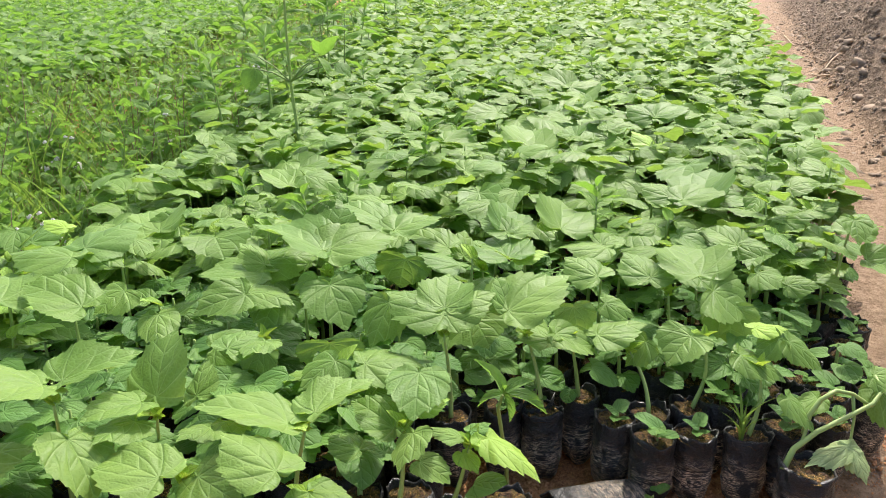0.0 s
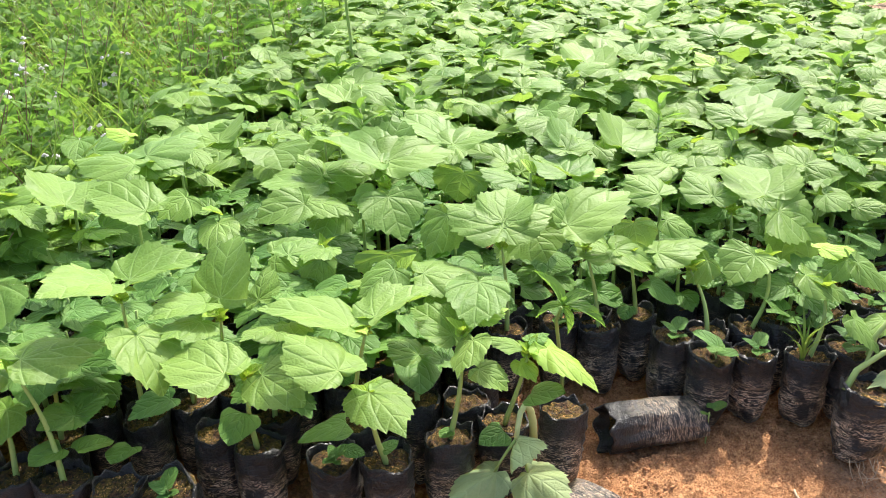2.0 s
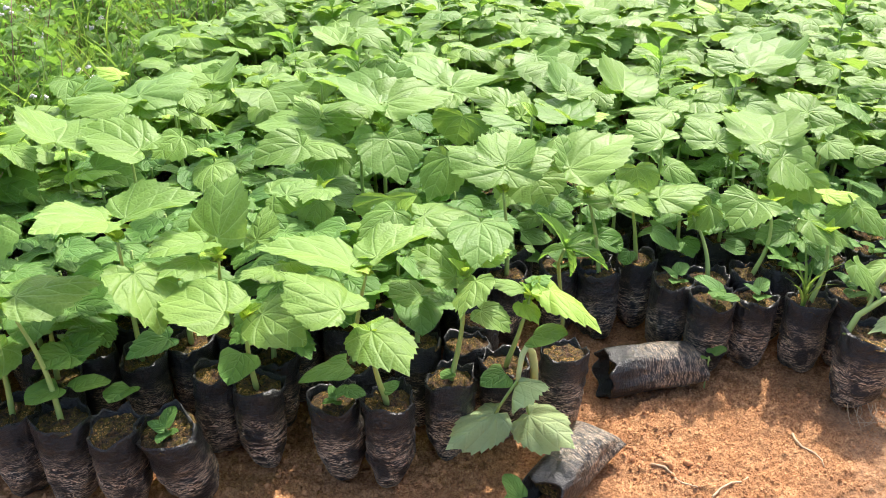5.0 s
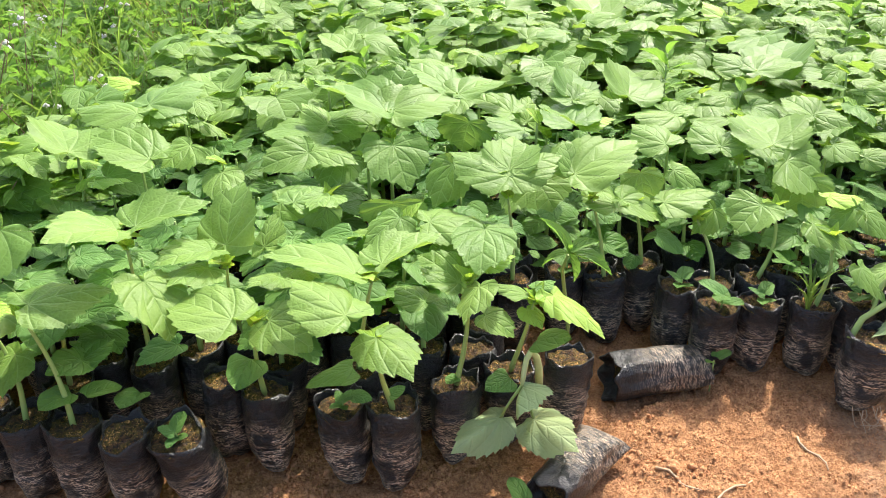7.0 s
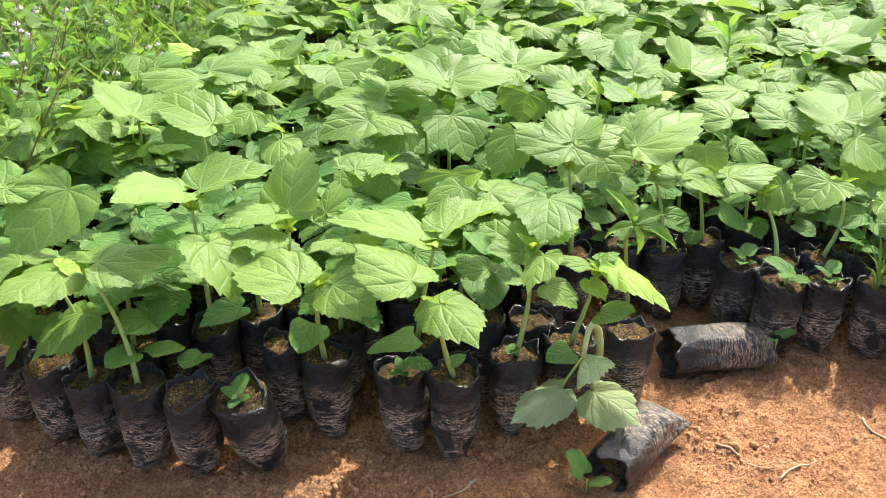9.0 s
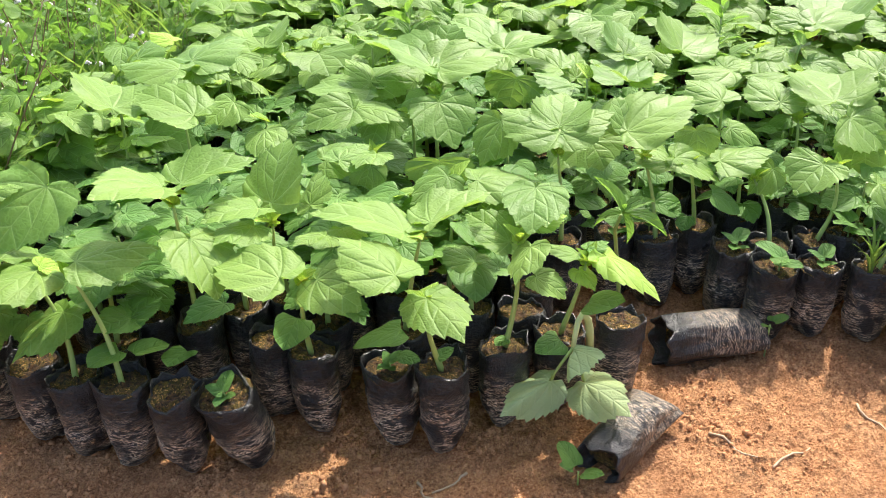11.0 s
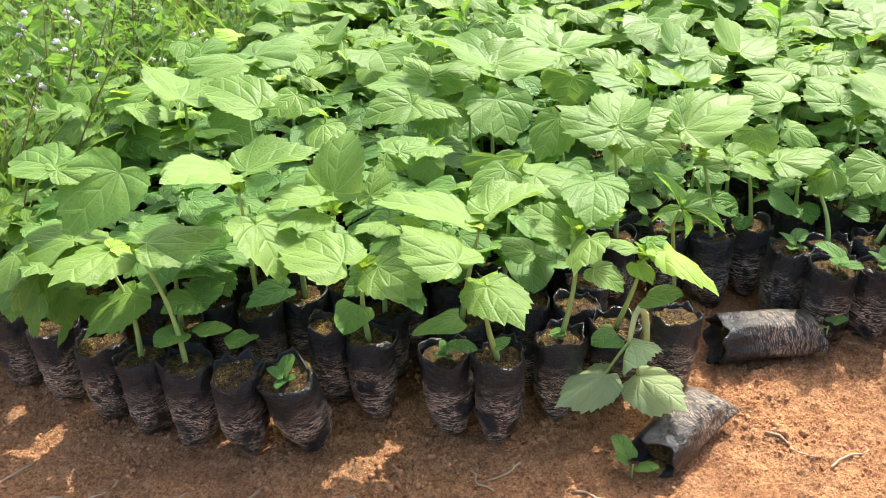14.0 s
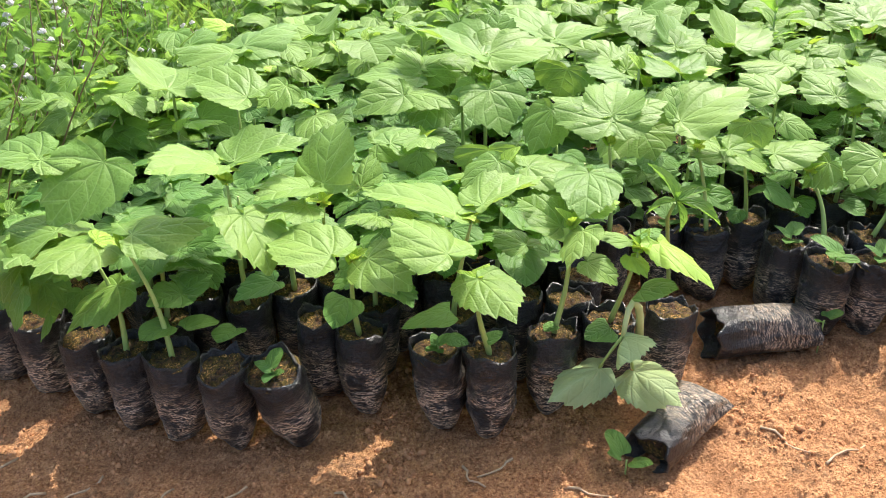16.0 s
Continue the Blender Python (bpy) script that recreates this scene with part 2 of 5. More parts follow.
def ground_material():
    """Orange-brown laterite, crumbly, paler and greyer on the bank."""
    k = Nodes("laterite_ground")
    big = k.noise(3.5, 4.0)
    mid = k.noise(28.0, 5.0, rough=0.65)
    fine = k.noise(260.0, 5.0, rough=0.7)
    base = k.mix(k.ramp(mid, 0.3, 0.72), (0.42, 0.185, 0.075), (0.70, 0.365, 0.175))
    # crumb relief painted in: lighter grain tops, darker pits between them
    base = k.mix(k.ramp(fine, 0.52, 0.66), base, (0.78, 0.45, 0.22))
    base = k.mix(k.ramp(fine, 0.47, 0.33), base, (0.20, 0.085, 0.04))
    crumb_shading = k.noise(125.0, 6.0, rough=0.75)
    base = k.mix(k.math("MULTIPLY", k.ramp(crumb_shading, 0.50, 0.40), 0.55), base, (0.17, 0.072, 0.034))
    base = k.mix(k.math("MULTIPLY", k.ramp(crumb_shading, 0.56, 0.68), 0.5), base, (0.84, 0.52, 0.29))
    lump_at = k.noise(60.0, 4.0)
    damp = k.noise(9.0, 5.0, rough=0.6)
    base = k.mix(k.math("MULTIPLY", k.ramp(damp, 0.52, 0.62), 0.34), base, (0.25, 0.11, 0.05))
    humus = k.math("MULTIPLY", k.ramp(k.noise(5.5, 6.0, rough=0.7), 0.57, 0.63), k.ramp(lump_at, 0.40, 0.55))
    base = k.mix(k.math("MULTIPLY", humus, 0.7), base, (0.10, 0.062, 0.038))
    base = k.mix(k.math("MULTIPLY", k.ramp(big, 0.52, 0.66), 0.35), base, (0.24, 0.125, 0.07))
    xyz = k.t.nodes.new("ShaderNodeSeparateXYZ")
    k.link(k.t.nodes.new("ShaderNodeTexCoord").outputs["Object"], xyz.inputs[0])
    across = k.math("SUBTRACT", k.math("MULTIPLY", xyz.outputs[0], 0.885), k.math("MULTIPLY", xyz.outputs[1], 0.44))
    trodden = k.ramp(k.math("ADD", across, k.math("MULTIPLY", big, 0.3)), 0.95, 1.12)
    base = k.mix(k.math("MULTIPLY", trodden, 0.95), base, k.mix(k.ramp(mid, 0.3, 0.7), (0.20, 0.135, 0.085), (0.44, 0.315, 0.215)))
    bank = k.ramp(xyz.outputs[2], 0.03, 0.12)
    base = k.mix(k.math("MULTIPLY", bank, 0.75), base, k.mix(k.ramp(mid, 0.36, 0.64), (0.11, 0.078, 0.055), (0.36, 0.27, 0.195)))
    k.link(base, k.bsdf.inputs["Base Color"])
    k.bsdf.inputs["Roughness"].default_value = 0.95
    k.bsdf.inputs["Specular IOR Level"].default_value = 0.2
    lump = k.noise(85.0, 6.0, rough=0.62)
    k.link(k.bump(fine, 0.8, 0.006, k.bump(lump, 0.9, 0.012, k.bump(mid, 0.8, 0.020, k.bump(k.math("MULTIPLY", damp, bank), 1.0, 0.2)))), k.bsdf.inputs["Normal"])
    return k.m


def plain_material(name, a, b, scale, rough=0.8):
    k = Nodes(name)
    k.link(k.mix(k.noise(scale, 4.0), a, b), k.bsdf.inputs["Base Color"])
    k.bsdf.inputs["Roughness"].default_value = rough
    k.link(k.bump(k.noise(scale * 4, 4.0), 0.6, 0.003), k.bsdf.inputs["Normal"])
    return k.m


BAG, DUSTY_BAG = bag_material("black_polythene", 0.008), bag_material("dusty_polythene", 0.015, 0.55)
SOIL, EARTH = soil_material(), ground_material()
CLOD = plain_material("earth_clod", (0.34, 0.15, 0.062), (0.66, 0.34, 0.16), 60.0, 0.95)
PURPLE = plain_material("mauve_petals", (0.68, 0.62, 0.62), (0.86, 0.83, 0.79), 300.0)
STONE = plain_material("grey_brown_clod", (0.20, 0.145, 0.10), (0.38, 0.285, 0.205), 40.0, 0.95)


# ---- mesh helpers ----
def part(name, bm, material, parent, label=""):
    me = bpy.data.meshes.new(name)
    bm.to_mesh(me)
    bm.free()
    return part_of(name, me, material, parent, label)


def part_of(name, me, material, parent, label="", m=None):
    if not me.materials:
        me.materials.append(material)
    ob = new(name, me)
    ob.parent = parent
    if m is not None:
        ob.matrix_local = m
    if label:
        ob["label"] = label
    return ob


def smooth(me):
    me.polygons.foreach_set("use_smooth", [True] * len(me.polygons))
    return me


def tube(bm, pts, radii, sides=6):
    """A round stalk through the points, with the given radii."""
    rings, a = [], None
    for i, p in enumerate(pts):
        p = Vector(p)
        way = (Vector(pts[min(i + 1, len(pts) - 1)]) - Vector(pts[max(i - 1, 0)])).normalized()
        a = way.orthogonal().normalized() if a is None else (a - way * a.dot(way)).normalized()
        b = way.cross(a)
        rings.append([bm.verts.new(p + radii[i] * (math.cos(t) * a + math.sin(t) * b)) for t in (2 * math.pi * s / sides for s in range(sides))])
    for r0, r1 in zip(rings, rings[1:]):
        for s in range(sides):
            f = bm.faces.new((r0[s], r0[(s + 1) % sides], r1[(s + 1) % sides], r1[s]))
            f.smooth = True
    bm.faces.new(rings[0][::-1])
    bm.faces.new(rings[-1])


def bend(p, q, sag, n=5):
    """Points from p to q along a bow that rises by sag in its middle."""
    p, q = Vector(p), Vector(q)
    return [p.lerp(q, i / n) + Vector((0, 0, sag * 4 * (i / n) * (1 - i / n))) for i in range(n + 1)]


def profile(u, table):
    for (a, x), (b, y) in zip(table, table[1:]):
        if u <= b:
            s = (u - a) / (b - a)
            s = s * s * (3 - 2 * s) * 0.5 + s * 0.5
            return x + (y - x) * s
    return table[-1][1]


HEART = ((0, 0.38), (0.1, 0.49), (0.24, 0.54), (0.42, 0.52), (0.6, 0.43), (0.76, 0.30), (0.9, 0.145), (0.96, 0.06), (1, 0.0))
ROUND = ((0, 0.30), (0.1, 0.44), (0.3, 0.53), (0.5, 0.54), (0.7, 0.46), (0.86, 0.31), (0.96, 0.13), (1, 0.0))
LANCE = ((0, 0.10), (0.1, 0.32), (0.25, 0.45), (0.42, 0.5), (0.6, 0.42), (0.8, 0.22), (0.93, 0.07), (1, 0.0))


def blade_points(rows, half, table, fold=0.1, droop=0.15, wave=0.03, lobe=0.21, teeth=0.036, pucker=0.012, phase=0.0):
    """Vertices, uv and faces of a unit blade: stalk at the origin, tip at y = 1."""
    cols = [c / half for c in range(-half, half + 1)]
    vs, uvs, fs = [], [], []
    for i in range(rows + 1):
        u = i / rows
        w = profile(u, table)
        for v in cols:
            a = abs(v)
            x = w * v
            y = u - lobe * a ** 1.4 * (1 - u) ** 2.2
            x *= 1 + 0.07 * math.sin(8.5 * u + phase * 1.7 + (1.1 if v > 0 else 0.0))
            if a == 1 and 0 < i < rows:
                x += math.copysign(teeth * (-0.9, 0.25, 1.1)[i % 3], v)
                y += teeth * (-0.3, 0.0, 0.35)[i % 3]
            z = fold * a ** 1.15 * w * 2 + droop * 1.6 * u * (1 - u)
            z += wave * math.sin(5.2 * u + 2.2 * v + phase) * a
            z += pucker * (math.sin(13 * x + phase * 3) * math.sin(11 * y + phase) + 0.7 * math.sin(23 * x + 17 * y + phase)) + 0.03 * min(1, a * 5) * (1 - u)
            vs.append((x, y, z))
            uvs.append((x + 0.5, y))
    n = len(cols)
    for i in range(rows):
        for j in range(n - 1):
            fs.append((i * n + j, i * n + j + 1, (i + 1) * n + j + 1, (i + 1) * n + j))
    return vs, uvs, fs


WIDE = ((0, 1.0), (6, 0.90), (16, 0.81), (30, 0.735), (42, 0.69), (54, 0.635), (66, 0.58), (80, 0.54), (95, 0.495), (110, 0.425), (125, 0.325), (140, 0.235), (155, 0.16), (168, 0.085), (180, 0.02))
LOBED = ((0, 1.0), (6, 0.89), (15, 0.79), (28, 0.73), (40, 0.70), (50, 0.655), (64, 0.585), (80, 0.54), (95, 0.495), (110, 0.425), (125, 0.325), (140, 0.235), (155, 0.16), (168, 0.085), (180, 0.02))
BROAD = ((0, 1.0), (6, 0.94), (16, 0.88), (30, 0.80), (44, 0.72), (56, 0.655), (67, 0.59), (80, 0.54), (95, 0.495), (110, 0.425), (125, 0.325), (140, 0.235), (155, 0.16), (168, 0.085), (180, 0.02))


def heart_points(spokes, rings, table, fold=0.1, droop=0.15, wave=0.03, teeth=0.054, quilt=0.011, phase=0.0):
    """A unit heart-shaped toothed blade: stalk at the origin, tip at y = 1, blistered between its veins."""
    vs, uvs, fs = [(0.0, 0.0, 0.0)], [(0.5, 0.0)], []
    r = random.Random(int(phase * 100) + 3)
    odd = [r.uniform(0.55, 1.35) for _ in range(spokes + 1)]
    skew = r.uniform(-0.05, 0.05)
    for n, k in enumerate(rings):
        for s in range(spokes + 1):
            t = -180 + 360 * s / spokes
            out = profile(abs(t), table)
            if n == len(rings) - 1 and 5 < abs(t) < 172:
                out *= 1 + teeth * odd[s] * (1 if s % 2 else -0.7)
                t -= math.copysign(2.6 if s % 2 else 0.0, t)
            out *= 1 + 0.035 * math.sin(2.3 * radians(t) + phase * 2)
            a = radians(t)
            q = out * k
            x, y = q * math.sin(a), q * math.cos(a)
            x += skew * y * y
            ax, up = abs(x), max(0.0, y)
            z = fold * 2 * ax ** 1.25 + droop * 1.5 * up * (1 - up) - 0.45 * droop * max(0.0, -y) - 0.35 * abs(droop) * ax * ax * 2
            z += wave * k ** 2.5 * (math.sin(3.1 * a + phase) + 0.8 * math.sin(7.3 * a + 2.1 * phase))
            z += quilt * min(1, ax * 7) * (1.1 - 0.5 * k) * math.sin(2 * math.pi * (3.4 * y - 2.8 * ax) + phase)
            z += 0.5 * quilt * math.sin(19 * x + phase) * math.sin(17 * y + 2 * phase) * k
            vs.append((x, y, z))
            uvs.append((x + 0.5, y))
    row = spokes + 1
    for s in range(0, spokes, 2):
        fs.append((0, 1 + s + 2, 1 + s + 1, 1 + s))
    for n in range(len(rings) - 1):
        for s in range(spokes):
            a = 1 + n * row + s
            fs.append((a, a + 1, a + row + 1, a + row))
    return vs, uvs, fs


def blade_mesh(name, *args, maker=blade_points, **kw):
    vs, uvs, fs = maker(*args, **kw)
    me = bpy.data.meshes.new(name)
    me.from_pydata(vs, [], fs)
    layer = me.uv_layers.new(name="blade")
    for loop in me.loops:
        layer.data[loop.index].uv = uvs[loop.vertex_index]
    return smooth(me)


def blade_frame(base, tip, width, roll=0.0):
    """The pose of a unit blade from its stalk to its tip, facing up as far as it can, rolled by degrees about its midrib."""
    base, tip = Vector(base), Vector(tip)
    y = tip - base
    size = y.length
    y = y.normalized()
    x = y.cross(Vector((0, 0, 1)))
    x = x.normalized() if x.length > 0.05 else Vector((1, 0, 0))
    z = x.cross(y)
    turn = Matrix.Rotation(radians(roll), 3, y)
    x, z = turn @ x, turn @ z
    m = Matrix((x * width, y * size, z * size)).transposed().to_4x4()
    m.translation = base
    return m


RINGS = (0.25, 0.5, 0.72, 0.9, 1.0)
BLADES = [
    blade_mesh("leaf", 60, RINGS, WIDE, 0.10, 0.16, 0.026, phase=0.0, maker=heart_points),
    blade_mesh("leaf", 60, RINGS, LOBED, -0.06, 0.22, 0.034, phase=1.3, maker=heart_points),
    blade_mesh("leaf", 60, RINGS, WIDE, -0.12, 0.28, 0.026, phase=2.6, maker=heart_points),
    blade_mesh("leaf", 60, RINGS, LOBED, 0.19, 0.12, 0.034, phase=3.9, maker=heart_points),
    blade_mesh("leaf", 60, RINGS, BROAD, 0.03, 0.14, 0.030, phase=5.0, maker=heart_points),
]
WILTED_BLADES = [blade_mesh("wilted_leaf", 60, RINGS, t, f, d, 0.05, phase=p, maker=heart_points) for t, f, d, p in ((WIDE, -0.22, 0.24, 0.7), (WIDE, -0.16, 0.22, 2.9), (WIDE, -0.60, 0.30, 4.1))]
SMOOTH_BLADES = [
    blade_mesh("seed_leaf", 10, 3, ROUND, 0.08, 0.12, 0.02, lobe=0.08, teeth=0.0, pucker=0.008),
    blade_mesh("seed_leaf", 10, 3, HEART, -0.08, 0.2, 0.03, lobe=0.08, teeth=0.004, pucker=0.008),
]
YOUNG_BLADE = blade_mesh("young_leaf", 20, (0.55, 1.0), WIDE, 0.22, 0.14, 0.02, maker=heart_points)
LANCE_BLADES = [
    blade_mesh("narrow_leaf", 16, 3, LANCE, 0.14, 0.2, 0.03, lobe=0.0, teeth=0.012, pucker=0.012),
    blade_mesh("narrow_leaf", 16, 3, LANCE, -0.1, 0.3, 0.04, lobe=0.0, teeth=0.012, pucker=0.012, phase=2.0),
]


# ---- the ground: one sheet to the horizon, with a trodden path and a bank along it ----
def steps(lo, hi, fine, out, grow, cap, reach):
    """Even fine steps from lo to hi, and longer ones out to both sides, at most cap within reach."""
    xs = list(np.arange(lo, hi, fine))
    a, b, s = lo, xs[-1], fine
    left, right = [], []
    while b < out:
        s = min(s * grow, cap) if b < reach else s * grow
        a, b = a - s, b + s
        left.append(a)
        right.append(b)
    return left[::-1] + xs + right


def path_side(x, y):
    """Metres to the right of the path's far edge, straight across it."""
    return (x - 1.84) * 0.885 - (y - 0.75) * 0.466


def bank_height(x, y):
    d = path_side(x, y)
    if d < 0:
        return 0.0
    s = min(1.0, d / 0.95)
    return s ** 1.25 * (1.5 - 0.5 * s) * 0.75 * (0.8 + 0.35 * noise.noise((x * 1.3, y * 1.3, 5.0)))


def ground_height(x, y):
    near = -1.3 < x < 2.6 and -1.0 < y < 1.4
    p = Vector((x, y, 0.0))
    z = 0.010 * noise.noise(p * 5.0) + 0.006 * noise.noise(p * 17.0)
    if near:
        z += (0.5 + 0.8 * max(0, noise.noise(p * 5.5) + 0.15)) * (0.013 * max(0, noise.noise(p * 28.0)) + 0.011 * max(0, noise.noise(p * 52.0)) + 0.009 * abs(noise.noise(p * 100.0))) + 0.004 * noise.noise(p * 80.0) + 0.0035 * noise.noise(p * 150.0) + 0.005 * max(0, noise.noise(p * 22.0))
    far = min(1.0, max(0.0, (math.hypot(x, y) - 3) / 4))
    z += 0.03 * far * noise.noise(p * 0.9)
    b = bank_height(x, y)
    if b > 0:
        seen = max(0.0, min(1.0, 1.4 + y, 5.6 - x))
        z += b + 0.10 * b * noise.noise(p * 1.5) + seen * min(1, b * 8) * (0.11 * abs(noise.noise(p * 5.0)) + 0.07 * noise.noise(p * 10.0) + 0.035 * noise.noise(p * 21.0))
    return z - 0.004


xs, ys = steps(-0.9, 1.15, 0.005, 900, 1.09, 0.05, 4.6), steps(-0.42, 0.16, 0.005, 900, 1.09, 0.05, 8.0)
me = bpy.data.meshes.new("ground")
me.from_pydata([(x, y, ground_height(x, y)) for y in ys for x in xs], [],
               [(j * len(xs) + i, j * len(xs) + i + 1, (j + 1) * len(xs) + i + 1, (j + 1) * len(xs) + i) for j in range(len(ys) - 1) for i in range(len(xs) - 1)])
me.materials.append(EARTH)
tagged(new("ground", smooth(me)), "orange-brown crumbly laterite ground with a trodden path and bank", "ground", kind="structure")


# ---- bags of soil ----
def bag_mesh(seed, r=0.036, h=0.146):
    """A filled black bag: foot pinched to two ears, creased wall, loose crumpled collar above the soil."""
    rnd = random.Random(seed)
    ph = [rnd.uniform(0, 6.28) for _ in range(6)]
    sides = 28
    prof = [(0.0, 0.34), (0.004, 0.54), (0.013, 0.72), (0.026, 0.85), (0.040, 0.94)] + [(0.044 + 0.0075 * i, 1.0 + 0.03 * math.sin(i * 2.1 + ph[0])) for i in range(1, 11)]
    prof += [(h - 0.014, 1.0), (h - 0.005, 1.01), (h, 0.97), (h - 0.003, 0.93), (h - 0.020, 0.91)]
    vs, fs = [], []
    for i, (z, k) in enumerate(prof):
        for s in range(sides):
            a = 2 * math.pi * s / sides
            p = noise.noise((math.cos(a) * 2.2 + seed * 3, math.sin(a) * 2.2, z * 30))
            q = noise.noise((math.cos(a) * 1.3 + seed * 3, math.sin(a) * 1.3, z * 130))
            rr = r * k * (1 + 0.075 * p + 0.045 * q)
            rr *= 1 + max(0, 1 - z / 0.034) * (0.10 * math.sin(4 * a + ph[1]) + 0.34 * math.sin(2 * a + ph[1])) + 0.06 * math.sin(2 * a + ph[2])
            zz = z
            lip = i - (len(prof) - 5)
            if lip >= 0:
                loose = min(1.0, 0.35 + 0.3 * lip)
                crumple = noise.noise((math.cos(a) * 2.6 + seed * 5, math.sin(a) * 2.6, 9.0))
                zz += loose * (0.004 * math.sin(2 * a + ph[3]) + 0.0015 * math.sin(5 * a + ph[4]) + 0.012 * crumple) * (0.3 if lip == 4 else 1)
                rr *= 1 + loose * (0.09 * math.sin(3 * a + ph[5]) + 0.22 * crumple + 0.02 * math.sin(9 * a + ph[2]))
            vs.append((rr * math.cos(a), rr * math.sin(a), zz))
    for i in range(len(prof) - 1):
        for s in range(sides):
            t = (s + 1) % sides
            fs.append((i * sides + s, i * sides + t, (i + 1) * sides + t, (i + 1) * sides + s))
    fs.append(tuple(range(sides))[::-1])
    me = bpy.data.meshes.new("bag")
    me.from_pydata(vs, [], fs)
    return smooth(me)


def soil_mesh(seed, r=0.0345, z=0.138):
    vs, fs, rings, sides = [(0, 0, z + 0.004)], [], 7, 20
    for i in range(1, rings + 1):
        for s in range(sides):
            a, q = 2 * math.pi * s / sides, r * i / rings
            x, y = q * math.cos(a), q * math.sin(a)
            lump = 0.009 * noise.noise((x * 90 + seed, y * 90, 1.0)) + 0.005 * noise.noise((x * 230 + seed, y * 230, 4.0))
            vs.append((x, y, z + lump - 0.003 * i / rings))
    fs += [(0, 1 + s, 1 + (s + 1) % sides) for s in range(sides)]
    for i in range(rings - 1):
        for s in range(sides):
            a, b = 1 + i * sides + s, 1 + i * sides + (s + 1) % sides
            fs.append((a, a + sides, b + sides, b))
    me = bpy.data.meshes.new("soil")
    me.from_pydata(vs, [], fs)
    return smooth(me)


BAGS = [bag_mesh(s) for s in range(5)]
SOILS = [soil_mesh(s) for s in range(3)]
rng = random.Random(7)
LABELS = ("broad-leaved green seedling in a black soil-filled polythene bag",
          "young serrated-leaf seedling rooted in a dirty black nursery bag")


def potted(name, x, y, label, category, group="", tilt=(0, 0), size=1.0):
    """An Empty at the foot of a bag that stands on the ground, with the bag and its soil."""
    ob = new(name)
    ob.matrix_world = Matrix.Translation((x, y, 0)) @ Matrix.Rotation(radians(tilt[0]), 4, "X") @ Matrix.Rotation(radians(tilt[1]), 4, "Y")
    turn = Matrix.Rotation(rng.uniform(0, 6.28), 4, "Z") @ Matrix.Diagonal((size, size, rng.uniform(0.95, 1.04), 1))
    part_of("bag", rng.choice(BAGS), BAG, ob, "", turn)
    part_of("soil", rng.choice(SOILS), SOIL, ob, "mossy yellow-brown potting soil", turn)
    return tagged(ob, label, category, group)


def stalks(ob, root, top, blades, thick=0.0042):
    """The stem from the soil to its top, with a stalk under every blade."""
    bm = bmesh.new()
    root, top = Vector(root), Vector(top)
    side = Vector((top.y - root.y, root.x - top.x, 0)) * 0.18
    line = [root.lerp(top, i / 7) + side * math.sin(math.pi * i / 7) + Vector((0, 0, -0.006)) * (i == 0) for i in range(8)]
    tube(bm, line, [thick * (1.12 - 0.6 * i / 7) for i in range(8)], 8)
    stem = part("stem", bm, STEM, ob)
    for n, leaf in enumerate(blades):
        b = leaf.matrix_local.translation
        s = min(1.0, max(0.15, 1.0 - 0.10 * n)) if b.z > root.z + 0.06 else 0.16
        start = root.lerp(top, s) + side * math.sin(math.pi * s)
        bm = bmesh.new()
        tube(bm, bend(start, b - Vector((0, 0, 0.002)), 0.05 * (b - start).length, 4), [thick * k for k in (0.52, 0.45, 0.40, 0.36, 0.33)], 6)
        bm.transform(leaf.matrix_local.inverted())
        part("leaf_stalk", bm, STEM, leaf)
    return stem


def seedling(x, y, top, leaves, tilt=(0, 0), thick=0.0042, label=LABELS[0], buds=3):
    """A bag with a seedling: each leaf is (foot, tip, width, roll, shape, tone)."""
    ob = potted("potted_seedling", x, y, label, "seedling", "seedlings in the bed", tilt)
    inv = ob.matrix_world.inverted()
    blades = []
    for foot, tip, width, roll, shape, tone in leaves:
        me = (BLADES + SMOOTH_BLADES + LANCE_BLADES)[shape]
        mat = (LEAF, YOUNG, SEED_AND_SHADED, PALE)[tone]
        if me.materials and me.materials[0] != mat:
            me = me.copy()
            me.materials.clear()
        blades.append(part_of("leaf", me, mat, ob, "", inv @ blade_frame(foot, tip, width, roll)))
    stalks(ob, (0, 0, 0.132), inv @ Vector(top), blades, thick)
    head = inv @ Vector(top)
    turn = rng.uniform(0, 6.28)
    for n, k in enumerate((0.034, 0.026, 0.018)[:buds]):
        way = Vector((math.cos(turn + 2.2 * n), math.sin(turn + 2.2 * n), 0.5 + 0.4 * n))
        part_of("leaf", YOUNG_BLADE, YOUNG, ob, "", blade_frame(head, head + way * k, k * 0.75))
    return ob


# ---- the seedlings at the front of the bed, each with its own leaves ----
PLACED, COVERED = [], []


def placed(x, y, top, leaves, **kw):
    PLACED.append((x, y))
    COVERED.extend((l[0][0], l[0][1]) for l in leaves)
    return seedling(x, y, top, leaves, **kw)


